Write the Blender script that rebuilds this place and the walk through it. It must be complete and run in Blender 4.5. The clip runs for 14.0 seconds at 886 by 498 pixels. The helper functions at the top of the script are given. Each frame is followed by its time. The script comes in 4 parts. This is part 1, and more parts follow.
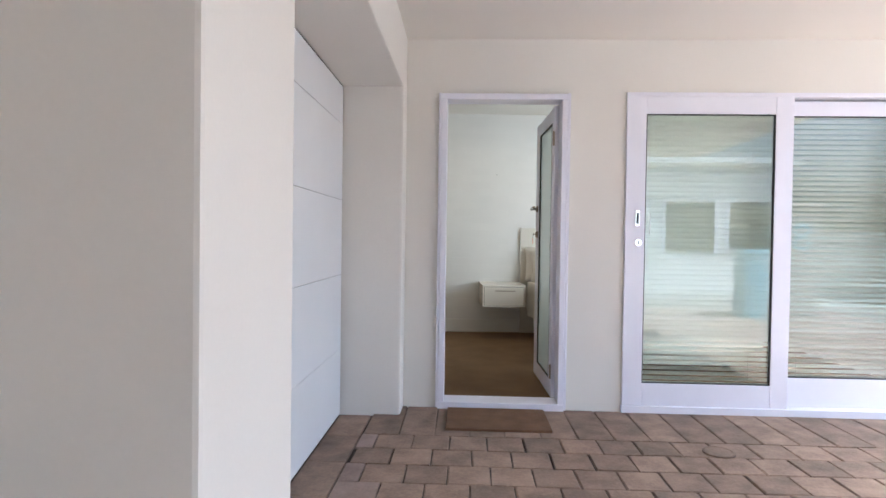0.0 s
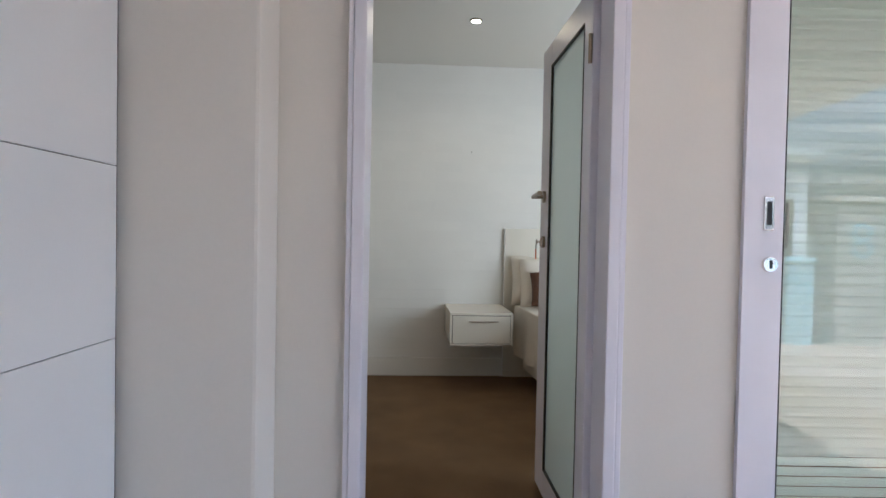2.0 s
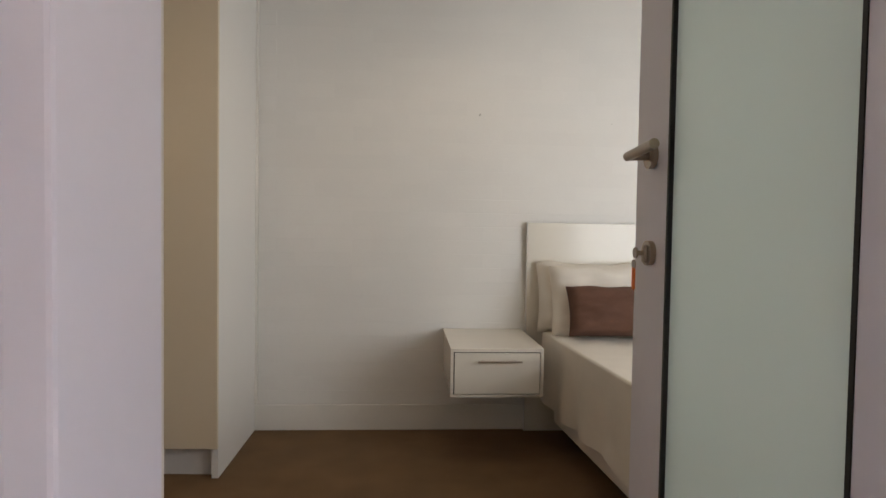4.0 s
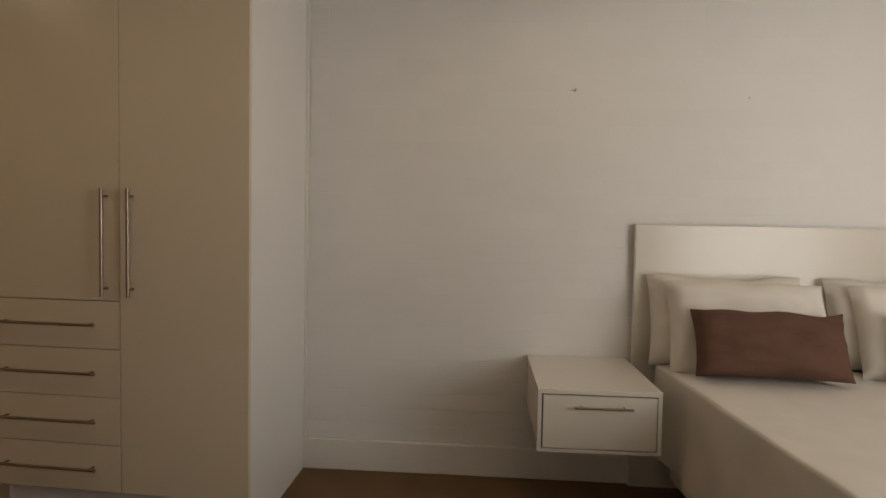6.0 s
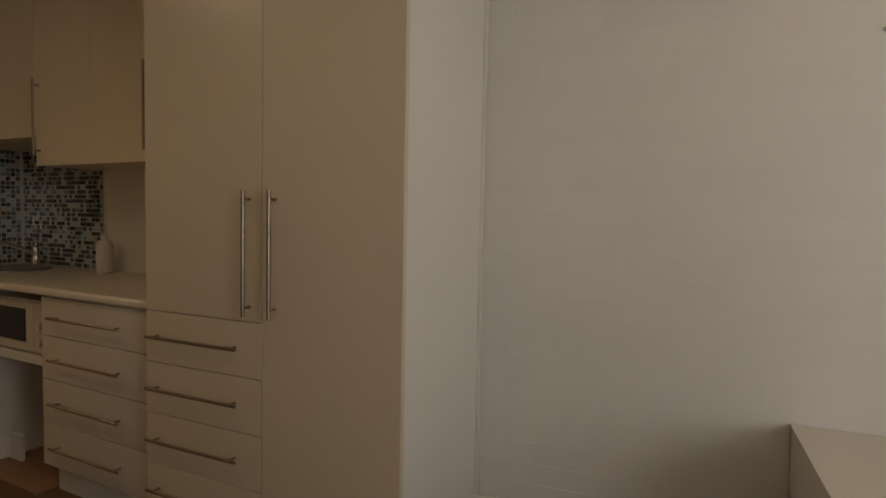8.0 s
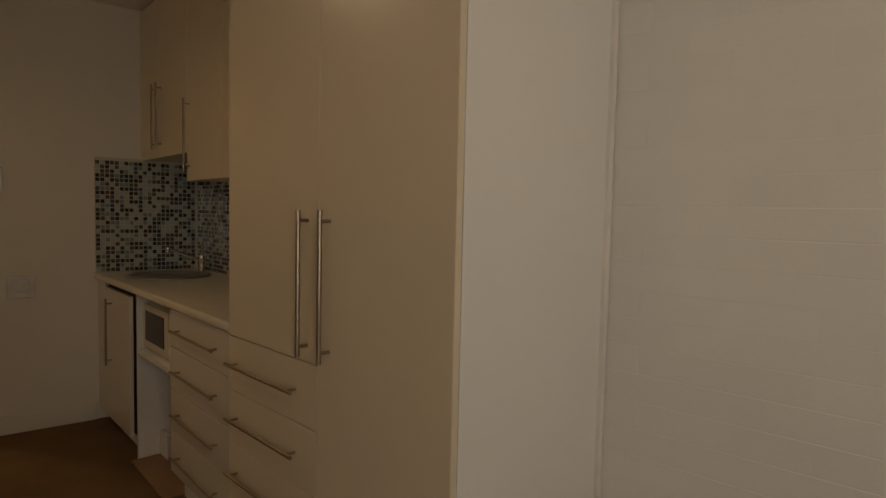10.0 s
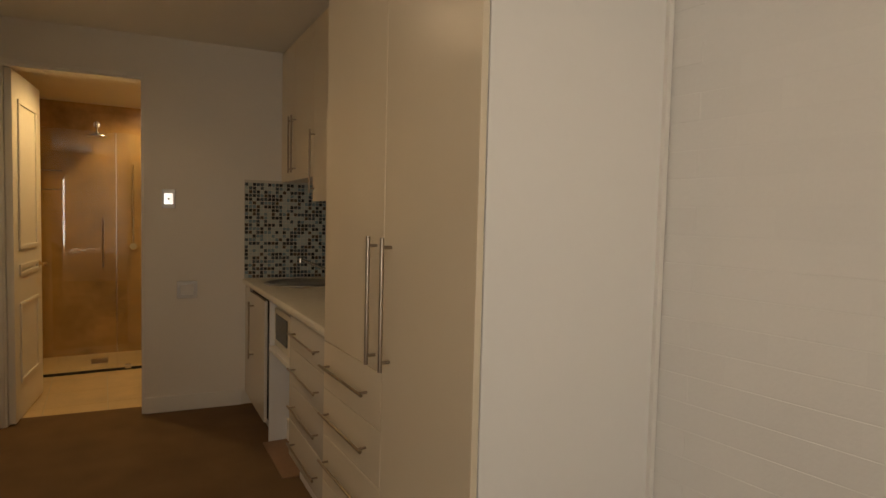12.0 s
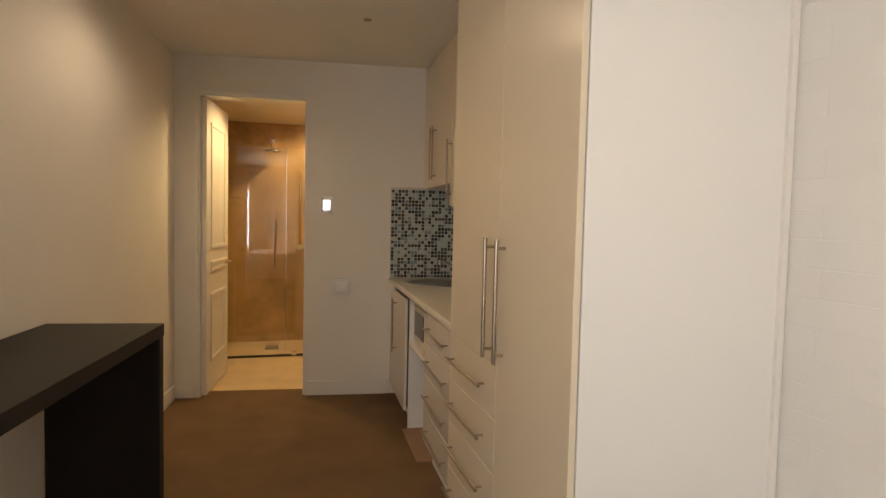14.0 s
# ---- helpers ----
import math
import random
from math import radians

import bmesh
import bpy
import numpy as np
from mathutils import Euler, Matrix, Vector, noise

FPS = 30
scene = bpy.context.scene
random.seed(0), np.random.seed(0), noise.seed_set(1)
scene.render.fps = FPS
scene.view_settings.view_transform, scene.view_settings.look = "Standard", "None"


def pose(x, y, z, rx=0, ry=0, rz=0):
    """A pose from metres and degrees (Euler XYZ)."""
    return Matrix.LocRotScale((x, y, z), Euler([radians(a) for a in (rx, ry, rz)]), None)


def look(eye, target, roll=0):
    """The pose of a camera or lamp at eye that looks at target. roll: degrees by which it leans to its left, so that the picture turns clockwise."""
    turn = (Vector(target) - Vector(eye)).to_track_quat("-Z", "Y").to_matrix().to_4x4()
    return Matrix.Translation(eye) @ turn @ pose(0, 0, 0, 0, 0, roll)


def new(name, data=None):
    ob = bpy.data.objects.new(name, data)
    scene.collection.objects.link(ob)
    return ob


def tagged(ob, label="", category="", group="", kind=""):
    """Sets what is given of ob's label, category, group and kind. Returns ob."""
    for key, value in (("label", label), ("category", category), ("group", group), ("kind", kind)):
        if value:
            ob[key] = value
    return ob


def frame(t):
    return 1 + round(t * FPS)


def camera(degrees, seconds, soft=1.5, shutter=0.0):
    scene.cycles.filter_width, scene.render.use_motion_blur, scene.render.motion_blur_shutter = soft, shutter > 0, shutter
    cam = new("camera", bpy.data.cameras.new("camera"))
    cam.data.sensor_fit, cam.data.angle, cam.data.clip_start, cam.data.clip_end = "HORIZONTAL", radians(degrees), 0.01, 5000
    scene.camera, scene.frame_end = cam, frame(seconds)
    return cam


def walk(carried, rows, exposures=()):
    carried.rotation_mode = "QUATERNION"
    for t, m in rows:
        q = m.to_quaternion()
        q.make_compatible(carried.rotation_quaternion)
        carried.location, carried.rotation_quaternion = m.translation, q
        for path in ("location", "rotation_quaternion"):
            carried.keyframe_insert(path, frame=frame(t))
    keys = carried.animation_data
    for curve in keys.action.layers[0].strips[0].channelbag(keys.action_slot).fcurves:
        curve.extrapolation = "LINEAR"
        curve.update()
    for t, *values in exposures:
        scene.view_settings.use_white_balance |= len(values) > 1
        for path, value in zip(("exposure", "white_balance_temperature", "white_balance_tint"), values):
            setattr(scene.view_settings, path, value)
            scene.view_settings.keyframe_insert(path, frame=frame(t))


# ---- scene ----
cam = camera(74.5, 14.0)
PATH = [
    (0, (0.178, -4.024, 1.136), (0.095, -2.026, 1.099), 0.8),
    (0.5, (0.207, -3.473, 1.155), (0.142, -1.475, 1.115), 0.8),
    (1, (0.234, -2.928, 1.16), (0.193, -0.929, 1.122), 0.9),
    (1.5, (0.259, -2.392, 1.186), (0.243, -0.392, 1.146), 0.9),
    (2, (0.274, -1.889, 1.196), (0.283, 0.111, 1.152), 1.1),
    (2.5, (0.3, -1.411, 1.183), (0.318, 0.588, 1.138), 0.9),
    (5, (0.284, -0.087, 1.262), (0.263, 1.911, 1.178), 0.9),
    (5.5, (0.275, 0.051, 1.272), (0.148, 2.045, 1.184), 1.0),
    (6, (0.271, 0.198, 1.258), (0.012, 2.18, 1.173), 1.0),
    (6.5, (0.262, 0.329, 1.263), (-0.143, 2.285, 1.178), 1.0),
    (7, (0.242, 0.457, 1.252), (-0.322, 2.374, 1.174), 1.1),
    (7.5, (0.164, 0.643, 1.267), (-0.528, 2.517, 1.177), 1.1),
    (8, (0.085, 0.825, 1.295), (-0.776, 2.628, 1.189), 1.1),
    (10.5, (0.156, 1.482, 1.391), (-1.362, 2.778, 1.28), 1.4),
    (11, (0.239, 1.512, 1.413), (-1.364, 2.703, 1.308), 1.5),
    (11.5, (0.348, 1.522, 1.427), (-1.318, 2.624, 1.32), 1.3),
    (12, (0.422, 1.535, 1.443), (-1.302, 2.543, 1.336), 1.4),
    (12.5, (0.487, 1.54, 1.44), (-1.297, 2.438, 1.331), 1.2),
    (13, (0.544, 1.55, 1.445), (-1.297, 2.324, 1.338), 1.2),
    (13.5, (0.584, 1.571, 1.449), (-1.304, 2.222, 1.342), 1.2),
    (14, (0.596, 1.589, 1.441), (-1.328, 2.125, 1.338), 1.3),
]
walk(cam, [(t, look(eye, target, roll)) for t, eye, target, roll in PATH],
     exposures=[(0.0, 2.47, 4950, 2), (0.7, 2.35, 4900, 2), (1.5, 2.05, 4900, 2), (2.7, 2.3, 5050, 3), (4.8, 1.85, 5900, 10), (6.6, 1.58, 6100, 10), (8.2, 1.42, 6200, 10), (10.3, 1.32, 6850, 10), (11.5, 1.5, 6850, 10), (12.0, 1.92, 6750, 10), (13.0, 2.42, 6350, 10), (14.0, 2.8, 6000, 10)])

# ---- world and lights ----
world = bpy.data.worlds.new("sky")
scene.world = world
world.use_nodes = True
wn = world.node_tree
sky = wn.nodes.new("ShaderNodeTexSky")
sky.sky_type, sky.sun_disc = "NISHITA", False
sky.sun_elevation, sky.sun_rotation = radians(62), radians(69)
sky.air_density, sky.dust_density, sky.ozone_density = 0.8, 9.0, 0.3
wn.links.new(sky.outputs[0], wn.nodes["Background"].inputs[0])
wn.nodes["Background"].inputs[1].default_value = 0.15


def lamp_light(name, kind, m, power, color, size=0.0, size_y=0.0, spot=0.0):
    d = bpy.data.lights.new(name, kind)
    d.energy, d.color = power, color
    if kind == "AREA":
        d.shape, d.size, d.size_y = "RECTANGLE", size, size_y
    elif kind == "SUN":
        d.angle = radians(size)
    else:
        d.shadow_soft_size = size
        if kind == "SPOT":
            d.spot_size, d.spot_blend = radians(spot), 0.6
    ob = new(name, d)
    ob.matrix_basis = m
    return ob


WARM = (1.0, 0.70, 0.42)
lamp_light("sun", "SUN", look((8, 3, 16), (0, 0, 0)), 5.0, (1, 0.95, 0.88), 0.6)
# sky light entering by the glazed sliding door
lamp_light("window_light", "AREA", look((2.6, 0.56, 1.35), (1.05, 3.4, 1.35)), 8.4, (1.0, 0.925, 0.83), 1.2, 1.4)
# recessed ceiling spots; those at x -2.6 and 2.3 are unseen, added as fill
for lx, ly, lz, power in ((0.485, 2.05, 2.63, 2.6), (-1.0, 1.15, 2.63, 2.4), (-2.6, 1.25, 2.63, 3.7), (2.3, 2.05, 2.63, 0.5)):
    lamp_light("spot_and_fill_light", "SPOT", pose(lx, ly, lz), power, WARM, 0.04, spot=166)
for lx, ly, power in ((-4.55, 1.55, 8), (-5.85, 1.9, 6)):
    lamp_light("bath_light", "SPOT", pose(lx, ly, 2.44), power, (1.0, 0.66, 0.27), 0.05, spot=160)

# ---- materials ----


def mat(name, color, rough=0.6, metal=0.0, vary=0.06, scale=3.0, grain=120.0, bump=0.1, dist=0.001, coat=0.0, pieces="", spread=0.0):
    """Paint, stone, cloth or metal: colour that varies broadly and finely, with a fine relief. pieces: 'object' or 'island' varies it piece by piece."""
    m = bpy.data.materials.new(name)
    m.use_nodes = True
    n, l = m.node_tree.nodes, m.node_tree.links
    b = n["Principled BSDF"]
    b.inputs["Roughness"].default_value, b.inputs["Metallic"].default_value = rough, metal
    b.inputs["Coat Weight"].default_value = coat
    tc = n.new("ShaderNodeTexCoord")
    geo = n.new("ShaderNodeNewGeometry")
    broad, fine = n.new("ShaderNodeTexNoise"), n.new("ShaderNodeTexNoise")
    for t, s, d in ((broad, scale, 4), (fine, grain, 3)):
        t.inputs["Scale"].default_value, t.inputs["Detail"].default_value = s, d
        l.new(geo.outputs["Position"], t.inputs["Vector"])
    add = n.new("ShaderNodeMath")
    add.operation = "MULTIPLY_ADD"
    l.new(fine.outputs[0], add.inputs[0])
    add.inputs[1].default_value = 0.4
    l.new(broad.outputs[0], add.inputs[2])
    rng = n.new("ShaderNodeMapRange")
    l.new(add.outputs[0], rng.inputs[0])
    rng.inputs[1].default_value, rng.inputs[2].default_value = 0.4, 1.0
    rng.inputs[3].default_value, rng.inputs[4].default_value = 1 - vary, 1 + vary
    value = rng.outputs[0]
    if pieces:
        r = n.new("ShaderNodeObjectInfo").outputs["Random"] if pieces == "object" else geo.outputs["Random Per Island"]
        r2 = n.new("ShaderNodeMapRange")
        l.new(r, r2.inputs[0])
        r2.inputs[3].default_value, r2.inputs[4].default_value = 1 - spread, 1 + spread
        mul = n.new("ShaderNodeMath")
        mul.operation = "MULTIPLY"
        l.new(value, mul.inputs[0])
        l.new(r2.outputs[0], mul.inputs[1])
        value = mul.outputs[0]
    sc = n.new("ShaderNodeVectorMath")
    sc.operation = "SCALE"
    sc.inputs[0].default_value = color
    l.new(value, sc.inputs["Scale"])
    l.new(sc.outputs[0], b.inputs["Base Color"])
    bp = n.new("ShaderNodeBump")
    bp.inputs["Strength"].default_value, bp.inputs["Distance"].default_value = bump, dist
    l.new(fine.outputs[0], bp.inputs["Height"])
    l.new(bp.outputs[0], b.inputs["Normal"])
    return m


def ramp_color(m, stops, pieces="island"):
    """Each piece takes one of a few colours."""
    n, l = m.node_tree.nodes, m.node_tree.links
    geo = n.new("ShaderNodeNewGeometry")
    ramp = n.new("ShaderNodeValToRGB")
    ramp.color_ramp.interpolation = "CONSTANT"
    src = geo.outputs["Random Per Island"] if pieces == "island" else n.new("ShaderNodeObjectInfo").outputs["Random"]
    while len(ramp.color_ramp.elements) < len(stops):
        ramp.color_ramp.elements.new(1.0)
    for e, (p, c) in zip(ramp.color_ramp.elements, stops):
        e.position, e.color = p, (*c, 1)
    l.new(src, ramp.inputs[0])
    l.new(ramp.outputs[0], n["Principled BSDF"].inputs["Base Color"])
    return m


def glass(name, color=(1, 1, 1), rough=0.0, mix=1.0, tint=(0.9, 0.93, 0.9), gloss=0.05):
    """A thin pane: clear with mirror gloss, or frosted when mix is below 1."""
    m = bpy.data.materials.new(name)
    m.use_nodes = True
    n, l = m.node_tree.nodes, m.node_tree.links
    n.remove(n["Principled BSDF"])
    tr, gl, fr, mx = (n.new("ShaderNodeBsdfTransparent"), n.new("ShaderNodeBsdfGlossy"), n.new("ShaderNodeLayerWeight"), n.new("ShaderNodeMixShader"))
    tr.inputs[0].default_value = (*color, 1)
    gl.inputs["Roughness"].default_value = rough
    power, gain = n.new("ShaderNodeMath"), n.new("ShaderNodeMath")
    power.operation, gain.operation = "POWER", "MULTIPLY_ADD"
    power.inputs[1].default_value = 4.0
    gain.inputs[1].default_value, gain.inputs[2].default_value = 0.85, gloss
    l.new(fr.outputs["Facing"], power.inputs[0])
    l.new(power.outputs[0], gain.inputs[0])
    base = tr.outputs[0]
    if mix < 1:
        tl, df, m2, m3 = n.new("ShaderNodeBsdfTranslucent"), n.new("ShaderNodeBsdfDiffuse"), n.new("ShaderNodeMixShader"), n.new("ShaderNodeMixShader")
        tl.inputs[0].default_value = df.inputs[0].default_value = (*tint, 1)
        m2.inputs[0].default_value = 0.6
        l.new(tl.outputs[0], m2.inputs[1])
        l.new(df.outputs[0], m2.inputs[2])
        m3.inputs[0].default_value = 1 - mix
        l.new(tr.outputs[0], m3.inputs[1])
        l.new(m2.outputs[0], m3.inputs[2])
        base = m3.outputs[0]
    l.new(gain.outputs[0], mx.inputs[0])
    l.new(base, mx.inputs[1])
    l.new(gl.outputs[0], mx.inputs[2])
    l.new(mx.outputs[0], n["Material Output"].inputs[0])
    return m


PLASTER = mat("cream wall plaster", (0.78, 0.74, 0.67), 0.75, vary=0.03, scale=1.2, grain=60, bump=0.12)
OUT_PLASTER = mat("cream outdoor plaster", (0.76, 0.73, 0.67), 0.8, vary=0.03, scale=1.5, grain=80, bump=0.15)
BRICK = mat("white painted brick", (0.78, 0.755, 0.71), 0.6, vary=0.03, scale=2.0, grain=90, bump=0.25, dist=0.002, pieces="object", spread=0.012)
CEIL = mat("white ceiling paint", (0.78, 0.75, 0.69), 0.85, vary=0.02, scale=1.0, grain=80, bump=0.05)
FRAME = mat("white enamel on timber", (0.80, 0.79, 0.86), 0.35, vary=0.02, scale=6, grain=40, bump=0.05)
TRIM = mat("white gloss trim paint", (0.79, 0.76, 0.70), 0.4, vary=0.03, scale=5, grain=50, bump=0.05)
SATIN = mat("glossy white bedroom laminate", (0.72, 0.67, 0.575), 0.22, vary=0.012, scale=2, grain=30, bump=0.02)
CAB = mat("glossy cream laminate", (0.72, 0.625, 0.465), 0.28, vary=0.012, scale=2, grain=30, bump=0.02)
PANEL = mat("white satin board", (0.82, 0.80, 0.76), 0.4, vary=0.015, scale=2, grain=40, bump=0.03)
COUNTER = mat("cream postformed worktop", (0.72, 0.67, 0.56), 0.3, vary=0.06, scale=20, grain=300, bump=0.02)
CARPET = mat("brown loop carpet", (0.16, 0.092, 0.040), 0.95, vary=0.2, scale=4, grain=260, bump=0.8, dist=0.004)
PAVER = mat("brown concrete paver", (0.245, 0.172, 0.124), 0.85, vary=0.42, scale=7, grain=70, bump=0.6, dist=0.004, pieces="object", spread=0.2)
PAVER_J = mat("brown concrete paver run", (0.27, 0.20, 0.165), 0.85, vary=0.28, scale=7, grain=70, bump=0.6, dist=0.004, pieces="island", spread=0.2)
SAND = mat("dark jointing sand", (0.05, 0.04, 0.032), 0.95, vary=0.3, scale=10, grain=200, bump=0.5)
GROUND = mat("grey concrete ground", (0.19, 0.18, 0.165), 0.9, vary=0.2, scale=0.6, grain=40, bump=0.4)
COIR = mat("brown coir matting", (0.16, 0.085, 0.042), 0.98, vary=0.3, scale=9, grain=350, bump=1.0, dist=0.005)
GARAGE = mat("white sectional door panel", (0.78, 0.79, 0.80), 0.45, vary=0.02, scale=2.5, grain=150, bump=0.2)
# near-black for rubber seals, and for shade painted in gaps and recesses
DARK_GAP = mat("dark rubber and painted gap shade", (0.02, 0.02, 0.02), 0.6, vary=0.1)
STEEL = mat("brushed nickel", (0.36, 0.30, 0.235), 0.30, 1.0, vary=0.05, scale=20, grain=300, bump=0.03)
CHROME = mat("polished chrome", (0.75, 0.73, 0.70), 0.12, 1.0, vary=0.02, scale=10)
SINK = mat("worn stainless steel", (0.48, 0.46, 0.44), 0.3, 1.0, vary=0.1, scale=15, grain=200, bump=0.05)
BRASS = mat("aged brass", (0.60, 0.42, 0.20), 0.3, 1.0, vary=0.08, scale=20)
DESK = mat("dark wenge veneer", (0.007, 0.005, 0.004), 0.6, vary=0.25, scale=6, grain=90, bump=0.1)
LINEN = mat("white cotton linen", (0.73, 0.675, 0.59), 0.9, vary=0.04, scale=8, grain=500, bump=0.35, dist=0.001)
BROWN = mat("brown woven cushion cloth", (0.115, 0.055, 0.033), 0.9, vary=0.15, scale=12, grain=450, bump=0.6, dist=0.001)
PLASTIC = mat("white plastic", (0.70, 0.67, 0.62), 0.35, vary=0.02, scale=8)
PLATE = mat("satin grey metal plate", (0.50, 0.47, 0.43), 0.38, 0.6, vary=0.03, scale=8)
IVORY = mat("ivory enamel", (0.68, 0.62, 0.50), 0.35, vary=0.03, scale=8)
BLACK = mat("black glass", (0.012, 0.012, 0.014), 0.12, vary=0.1)
ORANGE = mat("orange plastic tag", (0.85, 0.20, 0.03), 0.5, vary=0.05)
SLAT = mat("pale aluminium blind slat", (0.85, 0.87, 0.81), 0.4, vary=0.04, scale=3)
TILE = ramp_color(mat("glass mosaic tile", (0.3, 0.4, 0.4), 0.15, vary=0.1, coat=0.3),
                  [(0.0, (0.025, 0.032, 0.04)), (0.24, (0.07, 0.095, 0.115)), (0.42, (0.20, 0.28, 0.31)), (0.58, (0.44, 0.49, 0.47)), (0.90, (0.10, 0.075, 0.055))])
GROUT = mat("pale grout", (0.58, 0.55, 0.48), 0.85, vary=0.05)
STONE = mat("honey travertine tile", (0.42, 0.262, 0.10), 0.25, vary=0.38, scale=3.0, grain=18, bump=0.08, pieces="object", spread=0.06)
BATH_FLOOR = mat("cream stone floor tile", (0.60, 0.46, 0.26), 0.4, vary=0.15, scale=4, grain=50, bump=0.08, pieces="object", spread=0.04)
BOARD = mat("bare brown floor board", (0.30, 0.17, 0.09), 0.5, vary=0.15, scale=6, grain=60, bump=0.1)
PANE = glass("clear window glass", (0.95, 0.97, 0.945), gloss=0.07)
SHOWER = glass("clear shower glass", (0.97, 0.98, 0.95))
FROST = glass("frosted green-white glass", (0.9, 0.95, 0.92), 0.25, 0.04, (0.86, 0.92, 0.88))
BULB = bpy.data.materials.new("warm lamp lens")
BULB.use_nodes = True
BULB.node_tree.nodes["Principled BSDF"].inputs["Emission Color"].default_value = (1, 0.85, 0.6, 1)
BULB.node_tree.nodes["Principled BSDF"].inputs["Emission Strength"].default_value = 8.0
HOUSE = mat("white neighbour render", (0.72, 0.72, 0.70), 0.85, vary=0.04, scale=1)
BLUE = mat("pale blue metal", (0.35, 0.58, 0.68), 0.5, vary=0.1)
FENCE = mat("grey boundary wall plaster", (0.34, 0.33, 0.31), 0.9, vary=0.12, scale=1.5)

# ---- builders ----
ONE = Matrix.Identity(4)


def add_box(bm, x0, x1, y0, y1, z0, z1, bevel=0.0, seg=2):
    m = Matrix.Translation(((x0 + x1) / 2, (y0 + y1) / 2, (z0 + z1) / 2)) @ Matrix.Diagonal((x1 - x0, y1 - y0, z1 - z0, 1))
    vs = bmesh.ops.create_cube(bm, size=1, matrix=m)["verts"]
    if bevel:
        es = list({e for v in vs for e in v.link_edges})
        bmesh.ops.bevel(bm, geom=es, offset=bevel, segments=seg, affect="EDGES", profile=0.6)
    return bm


def box(x0, x1, y0, y1, z0, z1, bevel=0.0, seg=2):
    return add_box(bmesh.new(), x0, x1, y0, y1, z0, z1, bevel, seg)


def rod(a, b, r, r2=None, seg=16, bm=None):
    bm = bm or bmesh.new()
    a, b = Vector(a), Vector(b)
    d = b - a
    m = Matrix.Translation((a + b) / 2) @ d.to_track_quat("Z", "Y").to_matrix().to_4x4()
    bmesh.ops.create_cone(bm, cap_ends=True, segments=seg, radius1=r, radius2=r if r2 is None else r2, depth=d.length, matrix=m)
    return bm


def lathe(profile, seg=28):
    """Turn (radius, height) steps round the z axis."""
    bm = bmesh.new()
    rings = [[bm.verts.new((r * math.cos(6.28318 * i / seg), r * math.sin(6.28318 * i / seg), z)) for i in range(seg)] for r, z in profile]
    for p, q in zip(rings, rings[1:]):
        for i in range(seg):
            bm.faces.new((p[i], p[(i + 1) % seg], q[(i + 1) % seg], q[i]))
    bm.faces.new(rings[-1])
    bm.faces.new(rings[0][::-1])
    return bm


def moved(bm, m):
    bm.transform(m)
    return bm


def thing(name, x, y, z, label, category, group="", at=ONE):
    ob = new(name)
    ob.empty_display_size = 0.1
    ob.matrix_basis = at @ Matrix.Translation((x, y, z))
    return tagged(ob, label, category, group)


def mesh_ob(name, bm, material, at=ONE, smooth=False):
    """Links a bmesh, given in the axes of at, as an object whose origin lies in its middle."""
    lo = [min(v.co[i] for v in bm.verts) for i in range(3)]
    hi = [max(v.co[i] for v in bm.verts) for i in range(3)]
    c = Vector([(p + q) / 2 for p, q in zip(lo, hi)])
    bm.transform(Matrix.Translation(-c))
    if smooth:
        for f in bm.faces:
            f.smooth = True
        for e in bm.edges:
            e.smooth = len(e.link_faces) != 2 or e.calc_face_angle() < 0.9
    me = bpy.data.meshes.new(name)
    bm.to_mesh(me)
    bm.free()
    me.materials.append(material)
    ob = new(name, me)
    ob.matrix_basis = at @ Matrix.Translation(c)
    return ob


def world_of(ob):
    return world_of(ob.parent) @ ob.matrix_parent_inverse @ ob.matrix_basis if ob.parent else ob.matrix_basis.copy()


def part(name, bm, material, parent, label="", at=ONE, smooth=False):
    ob = mesh_ob(name, bm, material, at, smooth)
    ob.parent = parent
    ob.matrix_parent_inverse = world_of(parent).inverted()
    if label:
        ob["label"] = label
    return ob


def structure(name, bm, material, label, at=ONE):
    return tagged(mesh_ob(name, bm, material, at), label, "", "", "structure")


def bar_handle(parent, a, b, out, r=0.006, at=ONE):
    """A bar pull from a to b, with two stand-offs of the vector out that reach back to the front."""
    a, b, out = Vector(a), Vector(b), Vector(out)
    bm = rod(a, b, r)
    d = (b - a).normalized() * 0.03
    for p in (a + d, b - d):
        rod(p, p + out, r * 0.75, bm=bm, seg=10)
    return part("handle", bm, STEEL, parent, "brushed nickel bar handle", at, True)


# ---- plan ----
CEIL_Z = 2.65
FRONT_IN = 0.21      # inner face of the front wall
BACK = 3.035         # face of the painted brick wall
END = -4.153         # face of the end wall
SIDE = 0.80          # face of the wall behind the bar
PAVE = -0.035
OUT_CEIL = 2.50
KITCHEN = pose(-1.91, 2.37, 0, 0, 0, -2.3)
BACKW = pose(-0.80, BACK, 0, 0, 0, 3.2) @ pose(0.80, -BACK, 0)     # the brick wall runs slightly askew
ENDW = pose(END, 1.77, 0, 0, 0, -6.5) @ pose(-END, -1.77, 0)       # so does the end wall

# floors and ground
def prism(corners, z0, z1):
    """A slab over a plan outline given counter-clockwise."""
    bm = bmesh.new()
    low, high = [[bm.verts.new((x, y, z)) for x, y in corners] for z in (z0, z1)]
    bm.faces.new(low[::-1])
    bm.faces.new(high)
    for i in range(len(corners)):
        j = (i + 1) % len(corners)
        bm.faces.new((low[i], low[j], high[j], high[i]))
    return bm


